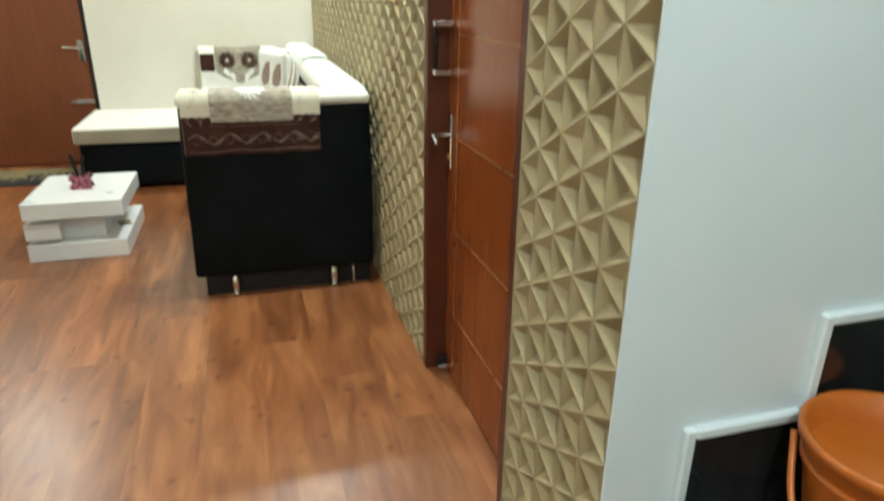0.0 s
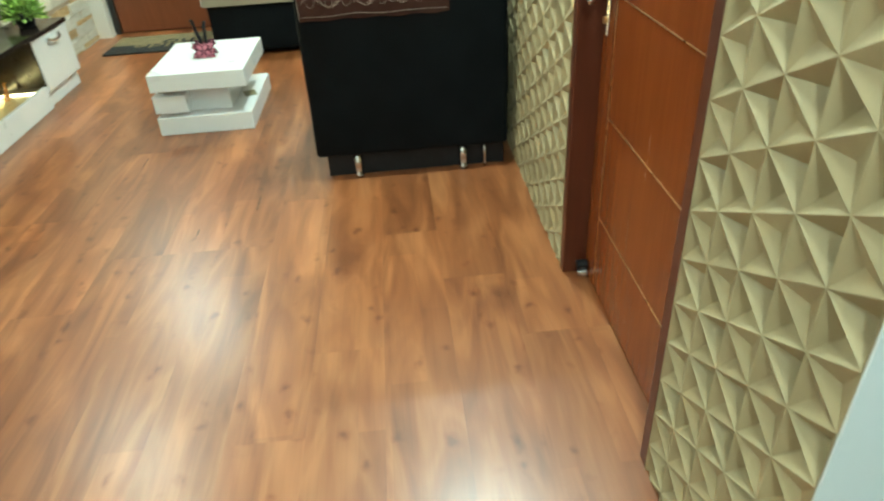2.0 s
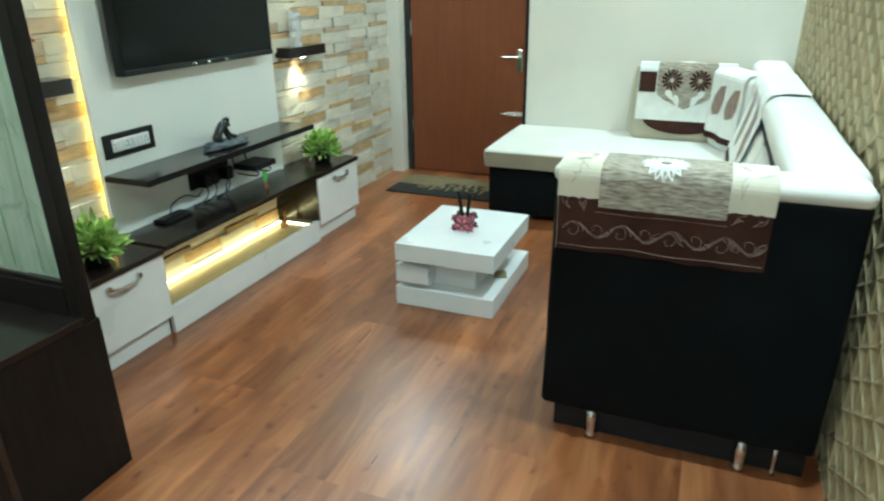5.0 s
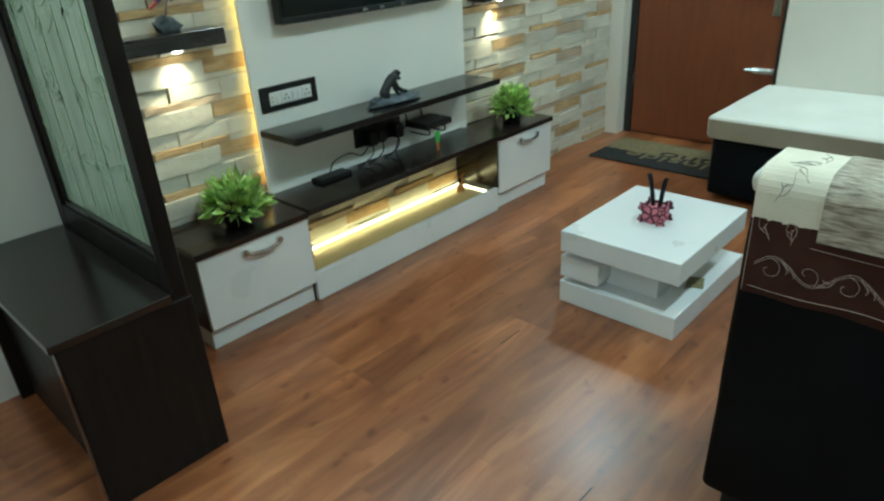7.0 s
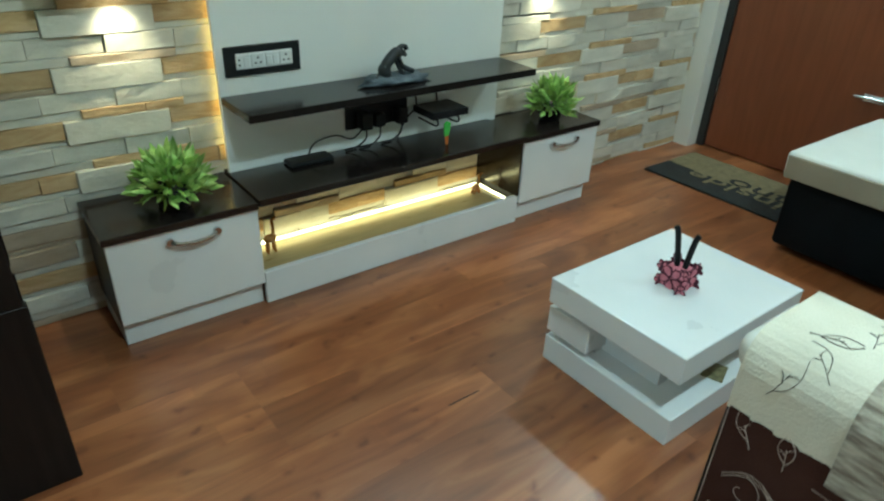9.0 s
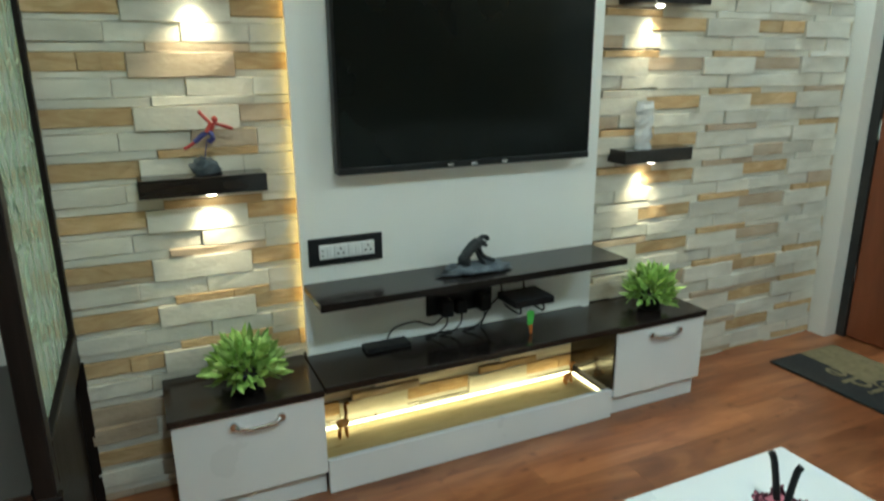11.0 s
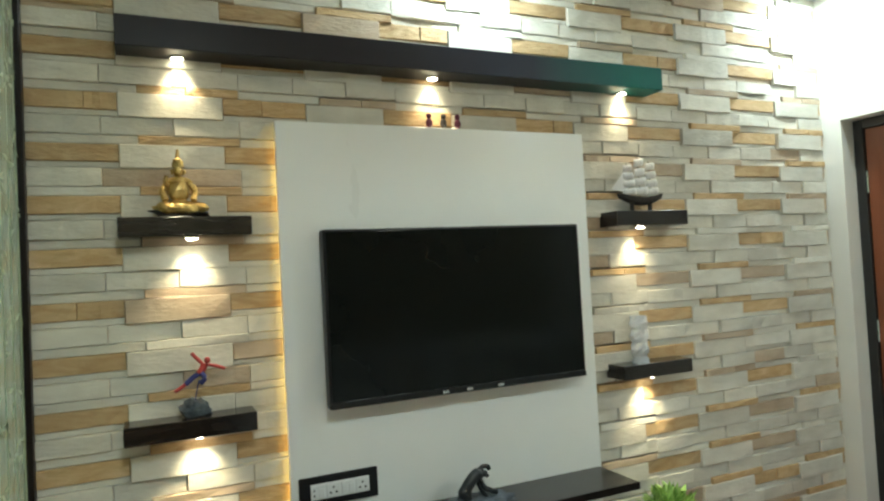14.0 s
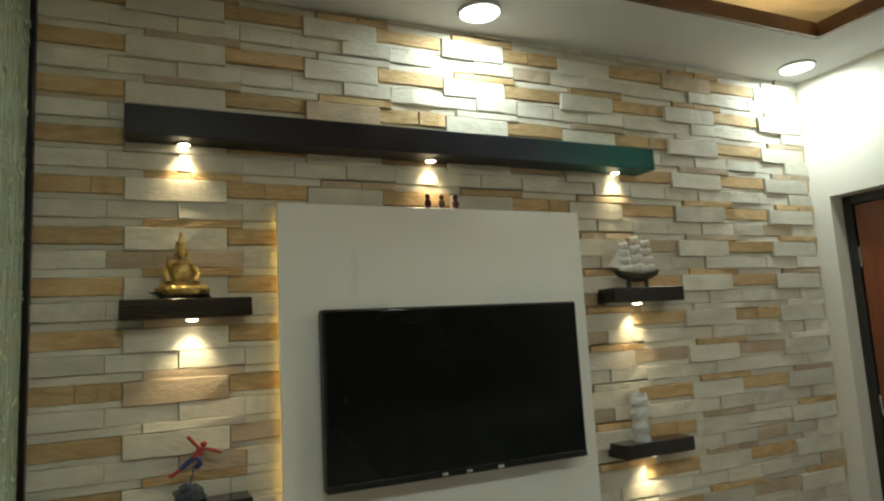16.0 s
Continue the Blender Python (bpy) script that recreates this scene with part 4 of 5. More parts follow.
cover = thing("backrest_cover", (0.1, EY, 0.5), "cream and brown flowered cloth cover on the corner backrest", "sofa cover")
part("cream_cloth", patch(on_end, -0.165, 0.385, 0.552, 0.95, 0.0, 14, 16, 0.003), COVER_WHITE, cover)
for u0, u1 in ((-0.160, -0.060), (0.285, 0.382)):
    part("brown_square", patch(on_end, u0, u1, 0.715, 0.835, 0.004, 6, 6, 0.002), COVER_BROWN, cover, "brown square")
part("grey_panel", patch(on_end, -0.055, 0.28, 0.745, 0.95, 0.004, 12, 16, 0.002), COVER_GREY, cover)
heart = [(0.1125 + 0.1675 * math.cos(a) ** 3 * (1.0 if abs(math.cos(a)) > 0.99 else 1.06), 0.744 - 0.125 * math.sin(a) ** 0.8) for a in [math.pi * i / 12 for i in range(13)]]
part("grey_point", outline(on_end, heart, 0.004), COVER_GREY, cover, "grey pointed lower edge")
part("white_crest", outline(on_end, [(0.06, 0.95), (0.165, 0.95), (0.15, 0.90), (0.1125, 0.885), (0.075, 0.90)], 0.0068), COVER_WHITE, cover, "white crest")
half = [(0.11 + 0.225 * math.cos(a), 0.556 + 0.082 * math.sin(a)) for a in [math.pi + math.pi * i / 14 for i in range(15)]]
part("brown_oval", outline(on_end, half, 0.001), COVER_BROWN, cover, "brown rounded hem")
for u, v in ((0.03, 0.79), (0.19, 0.79)):
    part("flower", petals(on_end, u, v, 0.012, 0.066, 14, 0.0065, 0, 6.2832, 0.42), COVER_BROWN, cover, "brown flower")
    part("flower_eye", petals(on_end, u, v, 0.0, 0.013, 8, 0.0065, 0, 6.2832, 0.5), COVER_CREAM, cover)
for u, v, a in ((0.05, 0.67, 2.2), (0.17, 0.67, 0.9), (0.08, 0.63, 1.9), (0.15, 0.63, 1.2)):
    part("leaf", petals(on_end, u, v, 0.0, 0.08, 1, 0.0075, a - 0.6, a + 0.6, 0.34), COVER_WHITE, cover, "white leaf")


# cover on the long back: u along y, v up the cushion's inner face and over the rail


BACK = [(0.352, 0.45), (0.383, 0.55), (0.414, 0.65), (0.445, 0.75), (0.462, 0.81), (0.463, 0.86), (0.484, 0.905), (0.54, 0.917), (0.63, 0.912)]


def on_back(u, v, o):
    """u along the wall, v from the seat up the inner face and over the rail."""
    s = 0.0
    for (x0, z0), (x1, z1) in zip(BACK, BACK[1:]):
        ln = math.hypot(x1 - x0, z1 - z0)
        if v <= s + ln or (x1, z1) == BACK[-1]:
            f = min(1.0, (v - s) / ln)
            return Vector((x0 + (x1 - x0) * f - o * (z1 - z0) / ln, u + 0.004 * math.sin(v * 40 + u * 9), z0 + (z1 - z0) * f + o * (x1 - x0) / ln))
        s += ln


cover = thing("back_cover", (0.4, 4.8, 0.5), "white cloth cover with brown leaves over the sofa back", "sofa cover")
part("white_cloth", patch(on_back, 4.46, 5.14, 0.10, 0.66, 0.002, 14, 34, 0.003), COVER_WHITE, cover)
part("brown_hem", patch(on_back, 4.46, 5.14, 0.06, 0.103, 0.002, 14, 4, 0.003), COVER_BROWN, cover, "brown velvet hem")
for u in (4.54, 4.86):
    pts = [(u + 0.02, 0.16), (u + 0.09, 0.18), (u + 0.14, 0.25), (u + 0.165, 0.33), (u + 0.15, 0.44), (u + 0.10, 0.40), (u + 0.05, 0.36), (u + 0.01, 0.30), (u - 0.01, 0.22)]
    part("brown_leaf", outline(on_back, pts, 0.0055), LEAF_BROWN, cover, "brushed brown leaf applique")

# slanting cushion in the sofa's corner and the cover hung over it: u along the cushion, v up
CORNER, ALONG, OUT = Vector((0.26, 5.70, 0)), Vector((0.41, -0.912, 0)), Vector((-0.912, -0.41, 0))
cush = soft(0.0, 0.44, 0.0, 0.11, 0.425, 0.865, 0.035, 0.006, 17)
cush.transform(Matrix(((0.41, 0.912, 0, CORNER.x), (-0.912, 0.41, 0, CORNER.y), (0, 0, 1, 0), (0, 0, 0, 1))))
part("corner_cushion", cush, CREAM_LEATHER, sofa, "cream cushion set across the corner", smooth=True)


def on_corner(u, v, o):
    """Up the cushion's face, then back over its rounded top; the lower edge hangs in soft folds."""
    o += 0.012 + 0.008 * (1 + math.sin(u * 33)) * max(0.0, (0.78 - v) / 0.3)
    if v < 0.84:
        return CORNER + ALONG * u + OUT * o + Vector((0, 0, v))
    a = min(1.0, (v - 0.84) / 0.06) * math.pi / 2
    back = max(0.0, v - 0.90)
    return CORNER + ALONG * u + OUT * (o * math.cos(a) - 0.035 * (1 - math.cos(a)) - back) + Vector((0, 0, 0.84 + (0.025 + o) * math.sin(a)))


cover = thing("corner_cover", CORNER + Vector((0.1, -0.2, 0.5)), "white cloth cover with brown leaves hung over the corner cushion", "sofa cover")
part("white_cloth", patch(on_corner, 0.03, 0.41, 0.52, 0.98, 0.0, 20, 26, 0.003), COVER_WHITE, cover)
part("brown_hem", patch(on_corner, 0.03, 0.41, 0.485, 0.523, 0.0, 20, 3, 0.003), COVER_BROWN, cover, "brown velvet hem")
for u in (0.07, 0.24):
    pts = [(u + 0.02, 0.62), (u + 0.09, 0.64), (u + 0.13, 0.70), (u + 0.14, 0.80), (u + 0.08, 0.79), (u + 0.02, 0.73), (u, 0.67)]
    part("brown_leaf", outline(on_corner, pts, 0.0036), LEAF_BROWN, cover, "brushed brown leaf applique")

# ---------------------------------------------------------------- coffee table and what stands on it
ct = thing("coffee_table", (-0.715, 4.13, 0), "white laminate coffee table of stacked offset slabs", "coffee table")
part("tabletop", box(-0.938, -0.487, 3.845, 4.408, 0.222, 0.304, 0.003, 2), WHITE_LAM, ct)
part("bottom_slab", box(-0.950, -0.495, 3.866, 4.47, 0.0, 0.088, 0.003, 2), WHITE_LAM, ct)
part("drawer_block", box(-0.946, -0.79, 3.862, 4.20, 0.112, 0.196, 0.003, 2), WHITE_LAM, ct)
part("inner_box", box(-0.86, -0.60, 3.95, 4.36, 0.088, 0.222, 0.002), WHITE_LAM, ct)
part("spacer", box(-0.93, -0.80, 3.92, 4.15, 0.088, 0.112), WHITE_LAM, ct)
part("spacer", box(-0.93, -0.80, 3.92, 4.15, 0.196, 0.222), WHITE_LAM, ct)
vb = thing("flower_pot", (-0.712, 4.115, 0.304), "small pink and maroon felt-flower pot on the coffee table", "pot")
part("pot", box(-0.742, -0.682, 4.085, 4.145, 0.304, 0.364, 0.006, 2), PINK, vb)
for ax, sg in (("x", 1), ("x", -1), ("y", 1), ("y", -1)):
    def on_pot(u, v, o, ax=ax, sg=sg):
        return Vector((-0.712 + sg * (0.030 + o), 4.115 + u, 0.334 + v)) if ax == "x" else Vector((-0.712 + u, 4.115 + sg * (0.030 + o), 0.334 + v))
    fl = part("flower", petals(on_pot, 0, 0.002, 0.003, 0.042, 5, 0.002, 0.3, 6.58, 0.50), MAROON, vb, "pink felt flower edged in maroon")
    part("petals", petals(on_pot, 0, 0.002, 0.009, 0.037, 5, 0.005, 0.3, 6.58, 0.34), PINK, fl, "pink petals")
    for k in (-1, 1):
        for v in (0.026, -0.020):
            fl = part("corner_flower", petals(on_pot, 0.034 * k, v, 0.0, 0.021, 5, 0.001, 0.3, 6.58, 0.5), MAROON, vb, "maroon felt flower")
            part("petals", petals(on_pot, 0.034 * k, v, 0.004, 0.0165, 5, 0.0035, 0.3, 6.58, 0.3), PINK, fl, "pink petals")
part("stick", tube([(-0.722, 4.115, 0.36), (-0.73, 4.11, 0.42), (-0.738, 4.105, 0.468), (-0.742, 4.10, 0.482)], 0.0085, 7), BLACK_PLASTIC, vb, "black twisted stem", smooth=True)
part("stick", tube([(-0.700, 4.12, 0.36), (-0.697, 4.125, 0.41), (-0.693, 4.13, 0.452), (-0.688, 4.133, 0.466)], 0.0085, 7), BLACK_PLASTIC, vb, "black twisted stem", smooth=True)
tagged(part("playing_card", box(-0.575, -0.515, 4.10, 4.18, 0.0885, 0.0925, 0.001, m=Matrix.Translation((-0.545, 4.14, 0)) @ pose(0, 0, 0, 0, 0, 20) @ Matrix.Translation((0.545, -4.14, 0))), CARD), "small printed box lying on the table's lower slab", "box")

# ---------------------------------------------------------------- potted plants on the unit


def leafy(c, radius, height, count, seed):
    r, b = random.Random(seed), bmesh.new()
    for i in range(count):
        a, e = r.uniform(0, 6.2832), math.asin(r.uniform(-0.12, 1.0))
        d = Vector((math.cos(a) * math.cos(e), math.sin(a) * math.cos(e), math.sin(e)))
        p = Vector(c) + Vector((d.x * radius, d.y * radius, d.z * height)) * r.uniform(0.35, 0.86)
        ln, w = r.uniform(0.040, 0.066), r.uniform(0.0085, 0.0145)
        up = (d + Vector((r.uniform(-0.5, 0.5), r.uniform(-0.5, 0.5), r.uniform(-0.25, 0.55)))).normalized()
        side = up.cross(Vector((r.uniform(-1, 1), r.uniform(-1, 1), r.uniform(-1, 1)))).normalized()
        nor = up.cross(side)
        bend = r.uniform(0.004, 0.016)
        row = []
        for s, k in ((0, 0.35), (0.35, 1.0), (0.7, 0.6), (1.0, 0.03)):
            q = p + up * (ln * s) - nor * bend * s * s
            row.append([b.verts.new(q - side * w * k), b.verts.new(q + nor * w * 0.25 * k), b.verts.new(q + side * w * k)])
        for u, v in zip(row, row[1:]):
            b.faces.new((u[0], u[1], v[1], v[0]))
            b.faces.new((u[1], u[2], v[2], v[1]))
    return b


for c, seed, s in (((-1.79, 3.065, 0.388), 3, 1.0), ((-1.80, 4.685, 0.388), 8, 0.95)):
    t = thing("potted_plant", c, "bushy green artificial plant in a small black pot", "plant", "plants on the unit")
    part("pot", lathe(c, [(0.045 * s, 0), (0.058 * s, 0.055), (0.058 * s, 0.068), (0.050 * s, 0.068), (0.046 * s, 0.055)], 20), BLACK_PLASTIC, t, smooth=True)
    part("foliage", leafy((c[0], c[1], c[2] + 0.06), 0.110 * s, 0.122 * s, 290, seed), LEAF, t)

# ---------------------------------------------------------------- ornaments
# gold seated deity
g = bmesh.new()
cx, cy, cz = -1.912, 3.0, 1.633
for s in (-1, 1):
    tube([(cx, cy + s * 0.012, cz + 0.034), (cx + 0.012, cy + s * 0.05, cz + 0.032), (cx + 0.026, cy + s * 0.03, cz + 0.026), (cx + 0.028, cy - s * 0.012, cz + 0.026)], 0.0155, 10, g)
    tube([(cx, cy + s * 0.028, cz + 0.108), (cx + 0.006, cy + s * 0.044, cz + 0.080), (cx + 0.024, cy + s * 0.038, cz + 0.05)], 0.0092, 8, g)
    ball((cx, cy + s * 0.016, cz + 0.138), 0.005, (1, 1, 1.7), g)
ball((cx, cy, cz + 0.040), 0.026, (0.95, 1.25, 0.7), g, 0.2)
ball((cx, cy, cz + 0.082), 0.029, (0.74, 1.05, 1.35), g, 0.12)
ball((cx, cy, cz + 0.110), 0.026, (0.62, 1.35, 0.55), g, 0.1)
ball((cx + 0.002, cy, cz + 0.140), 0.0165, (0.95, 0.9, 1.15), g, 0.1)
cyl((cx, cy, cz + 0.150), (cx, cy, cz + 0.166), 0.0175, 0.0155, 12, g)
ball((cx, cy, cz + 0.168), 0.0155, (0.95, 1.0, 0.8), g, 0.1)
cyl((cx, cy, cz + 0.176), (cx, cy, cz + 0.204), 0.0075, 0.0025, 10, g)
ball((cx + 0.004, cy - 0.050, cz + 0.026), 0.02, (1.0, 1.3, 0.9), g, 0.4)
tube([(cx, cy - 0.03, cz + 0.085), (cx + 0.018, cy - 0.036, cz + 0.105), (cx + 0.022, cy - 0.034, cz + 0.122)], 0.006, 8, g)
ball((cx + 0.02, cy + 0.058, cz + 0.028), 0.018, (1.0, 1.3, 0.8), g, 0.3)
jig = random.Random(6)
for v in g.verts:
    v.co += Vector((jig.uniform(-1, 1), jig.uniform(-1, 1), jig.uniform(-1, 1))) * 0.0016
foot = ball((cx, cy + 0.004, cz + 0.012), 0.024, (1.6, 3.7, 0.75), rough=0.45)
for f in foot.faces:
    f.material_index = 1
for v in foot.verts:
    v.co.z = max(v.co.z, cz)
tagged(part("deity_statue", merged(g, foot), [GOLD, DARK_BASE]), "antique gold seated deity statue on a dark base", "statue")

# leaping toy figure on a rock
rx, ry, rz = -1.915, 3.02, 1.048
rock = thing("rock_stand", (rx, ry, rz), "small slate-grey resin rock on the wall shelf", "ornament")
part("rock", ball((rx, ry, rz + 0.018), 0.03, (1.0, 1.5, 0.95), ball((rx, ry - 0.012, rz + 0.036), 0.02, (1, 1, 1), None, 0.4), 0.5), ROCK, rock)
b = bmesh.new()
fx, fy, fz = rx + 0.02, 3.035, 1.172
tube([(fx, fy, fz), (fx, fy + 0.012, fz + 0.018), (fx, fy + 0.018, fz + 0.034)], 0.012, 10, b)
ball((fx + 0.006, fy + 0.026, fz + 0.044), 0.0105, (1, 1, 1.1), b)
tube([(fx, fy + 0.02, fz + 0.030), (fx, fy + 0.05, fz + 0.022), (fx, fy + 0.082, fz + 0.010)], 0.0055, 8, b)
tube([(fx, fy + 0.010, fz + 0.034), (fx, fy - 0.006, fz + 0.052), (fx, fy - 0.022, fz + 0.072)], 0.006, 8, b)
tube([(fx, fy - 0.042, fz - 0.028), (fx, fy - 0.06, fz - 0.040), (fx, fy - 0.078, fz - 0.050)], 0.006, 8, b)
nred = len(b.faces)
tube([(fx, fy + 0.002, fz + 0.004), (fx, fy - 0.02, fz - 0.010), (fx, fy - 0.044, fz - 0.030)], 0.009, 8, b)
tube([(fx + 0.008, fy + 0.006, fz + 0.004), (fx + 0.012, fy + 0.016, fz - 0.014), (fx + 0.006, fy + 0.002, fz - 0.030)], 0.0085, 8, b)
tube([(fx, fy - 0.002, fz - 0.02), (fx - 0.01, fy - 0.008, fz - 0.05), (rx, ry, rz + 0.04)], 0.002, 6, b)
b.faces.ensure_lookup_table()
for i in range(nred, len(b.faces)):
    b.faces[i].material_index = 1
for v in b.verts:
    if v.co.z > rz + 0.06:
        v.co = Vector((fx, fy, fz)) + (v.co - Vector((fx, fy, fz))) * 0.88
tagged(part("toy_figurine", b, [RED_TOY, BLUE_TOY], smooth=True), "small red and blue plastic leaping figure above a rock", "figurine")

# model sailing ship
sx, sy, sz = -1.912, 4.735, 1.634
ship = thing("model_ship", (sx, sy, sz), "small wooden model sailing ship with pale sails", "model ship")
for dy in (-0.046, 0.046):
    part("stand", box(sx - 0.012, sx + 0.012, sy + dy - 0.0022, sy + dy + 0.0022, sz, sz + 0.040, 0.001), DARK_BASE, ship)
hull = bmesh.new()
secs = []
for i in range(11):
    q = i / 10
    y = sy - 0.11 + 0.22 * q
    w = 0.024 * math.sin(math.pi * (0.12 + 0.8 * q)) ** 0.6
    lift = 0.03 * (2 * q - 1) ** 2
    secs.append([hull.verts.new(p) for p in ((sx - w, y, sz + 0.058 + lift * 0.5), (sx - w * 0.7, y, sz + 0.036 + lift), (sx, y, sz + 0.024 + lift), (sx + w * 0.7, y, sz + 0.036 + lift), (sx + w, y, sz + 0.058 + lift * 0.5))])
for u, v in zip(secs, secs[1:]):
    for j in range(4):
        hull.faces.new((u[j], u[j + 1], v[j + 1], v[j]))
    hull.faces.new((u[4], u[0], v[0], v[4]))
hull.faces.new(secs[0])
hull.faces.new(secs[-1][::-1])
part("hull", hull, DARK_BASE, ship)
for y, top in ((sy - 0.058, 0.195), (sy, 0.222), (sy + 0.056, 0.205)):
    ms = part("mast", cyl((sx, y, sz + 0.05), (sx, y - 0.006, sz + top), 0.0016, n=8), DARK_BASE, ship)
    for j in range(4):
        hgt, w = (top - 0.068) / 4, 0.0270 - 0.0028 * j
        z0 = sz + 0.066 + j * hgt
        fm = lambda u, v, o, y=y, z0=z0, hgt=hgt, w=w, j=j: Vector((sx + 0.004 + 0.007 * math.sin(math.pi * v) + u * 0.35 + o, y - 0.002 * j + u * (1.0 - 0.12 * v) - 0.004 * v, z0 + v * hgt + 0.10 * u))
        part("sail", patch(fm, -w, w, 0, 0.80, 0, 4, 5, 0.0008), SAIL, ms, "pale cloth sail", smooth=True)
part("jib", outline(lambda u, v, o: Vector((sx + o, sy + u, sz + v)), [(-0.06, 0.075), (-0.145, 0.09), (-0.06, 0.18)], 0, 0.0015), SAIL, ship, "pale triangular sail")

# cut crystal vase
c = (-1.912, 4.685, 1.032)
prof = []
for i in range(15):
    prof.append((0.030 + 0.004 * math.cos(i * 1.6) + 0.006 * (i / 14), 0.185 * i / 14))
prof += [(0.026, 0.185), (0.022, 0.02)]
cut = lathe(c, prof, 14)
rnd = random.Random(2)
for v in cut.verts:
    f = 1 + rnd.uniform(-0.13, 0.13)
    v.co.x, v.co.y = c[0] + (v.co.x - c[0]) * f, c[1] + (v.co.y - c[1]) * f
tagged(part("crystal_vase", cut, CRYSTAL), "clear cut-crystal cylinder vase on a dark shelf", "vase")

# trio of tiny figures on the panel's top edge
for i, m in enumerate((MAROON, DARK_BASE, MAROON)):
    y = 3.83 + i * 0.055
    b = ball((-1.934, y, 1.960), 0.015, (0.5, 0.9, 1.15))
    ball((-1.934, y, 1.985), 0.011, (0.75, 0.9, 1.0), b)
    cyl((-1.934, y, 1.942), (-1.934, y, 1.95), 0.008, n=12, bm=b)
    tagged(part("tiny_ornament", b, m, smooth=True), "tiny dark red ornament standing on the panel top", "ornament", "ornaments on the panel")

# black cat statue on a slate base
sx, sy, sz = -1.81, 3.875, 0.655
base = ball((sx, sy, sz + 0.012), 0.05, (1.2, 2.5, 0.36), rough=0.6, sub=3)
ball((sx - 0.01, sy - 0.06, sz + 0.016), 0.034, (1.1, 1.3, 0.55), base, 0.6)
ball((sx + 0.01, sy + 0.065, sz + 0.010), 0.036, (1.1, 1.4, 0.5), base, 0.6)
for v in base.verts:
    v.co.z = max(v.co.z, sz)
for f in base.faces:
    f.material_index = 1
b = tube([(sx, sy - 0.042, sz + 0.050), (sx, sy - 0.026, sz + 0.072), (sx, sy - 0.004, sz + 0.094), (sx, sy + 0.014, sz + 0.104)], 0.0195, 10)
ball((sx, sy - 0.040, sz + 0.046), 0.025, (0.85, 1.0, 1.1), b)
ball((sx, sy + 0.010, sz + 0.098), 0.021, (0.85, 1.1, 0.95), b)
ball((sx + 0.004, sy + 0.030, sz + 0.100), 0.0125, (0.9, 1.2, 0.95), b)
ball((sx + 0.006, sy + 0.041, sz + 0.092), 0.0075, (0.8, 1.2, 0.9), b)
for s in (-1, 1):
    cyl((sx + s * 0.007, sy + 0.027, sz + 0.108), (sx + s * 0.008, sy + 0.025, sz + 0.118), 0.004, 0.001, 8, b)
    tube([(sx + s * 0.012, sy - 0.044, sz + 0.048), (sx + s * 0.014, sy - 0.028, sz + 0.034), (sx + s * 0.014, sy - 0.046, sz + 0.024), (sx + s * 0.014, sy - 0.030, sz + 0.020)], 0.0085, 8, b)
tube([(sx - 0.008, sy + 0.014, sz + 0.106), (sx - 0.010, sy + 0.034, sz + 0.118), (sx - 0.010, sy + 0.052, sz + 0.116), (sx - 0.010, sy + 0.058, sz + 0.106)], 0.0085, 8, b)
tube([(sx + 0.010, sy + 0.010, sz + 0.090), (sx + 0.012, sy + 0.026, sz + 0.058), (sx + 0.012, sy + 0.052, sz + 0.042), (sx + 0.012, sy + 0.072, sz + 0.034)], 0.0085, 8, b)
tube([(sx - 0.004, sy + 0.006, sz + 0.086), (sx + 0.004, sy + 0.018, sz + 0.052), (sx + 0.008, sy + 0.034, sz + 0.024)], 0.0085, 8, b)
tube([(sx, sy - 0.058, sz + 0.040), (sx, sy - 0.068, sz + 0.030), (sx + 0.01, sy - 0.078, sz + 0.026)], 0.004, 8, b)
tagged(part("panther_statue", merged(b, base), [PANTHER, ROCK], smooth=True), "black crouching panther statue on a grey rock base", "statue")

# two amber animal figures standing in the lit tray
for y, hgt in ((3.385, 0.13), (4.345, 0.085)):
    x, z = -1.87, 0.088
    b = ball((x, y, z + hgt * 0.42), hgt * 0.2, (0.6, 1.0, 0.62))
    for dx in (-0.008, 0.008):
        for dy in (-0.014, 0.014):
            cyl((x + dx, y + dy, z), (x + dx * 0.7, y + dy * 0.7, z + hgt * 0.42), 0.0045, 0.006, 8, b)
    tube([(x, y + 0.012, z + hgt * 0.45), (x, y + 0.014, z + hgt * 0.75), (x, y + 0.012, z + hgt * 0.95), (x, y + 0.026, z + hgt)], 0.006, 8, b)
    tagged(part("animal_figurine", b, AMBER, smooth=True), "small amber animal figurine standing in the lit tray", "figurine", "figurines in the tray")

# ---------------------------------------------------------------- entrance mat and fringed rug


def on_floor(u, v, o):
    return Vector((u, v, o))


MX0, MX1, MY0, MY1 = -1.77, -0.985, 5.42, 5.86
mat_t = thing("door_mat", (-1.38, 5.64, 0), "tan and black coir door mat lying at the entrance", "mat")
part("tan_half", box(MX0, MX1, MY0 + 0.2, MY1, 0.0, 0.012, 0.003), MAT_TAN, mat_t)
part("black_half", box(MX0, MX1, MY0, MY0 + 0.2, 0.0, 0.012, 0.003), MAT_BLACK, mat_t)



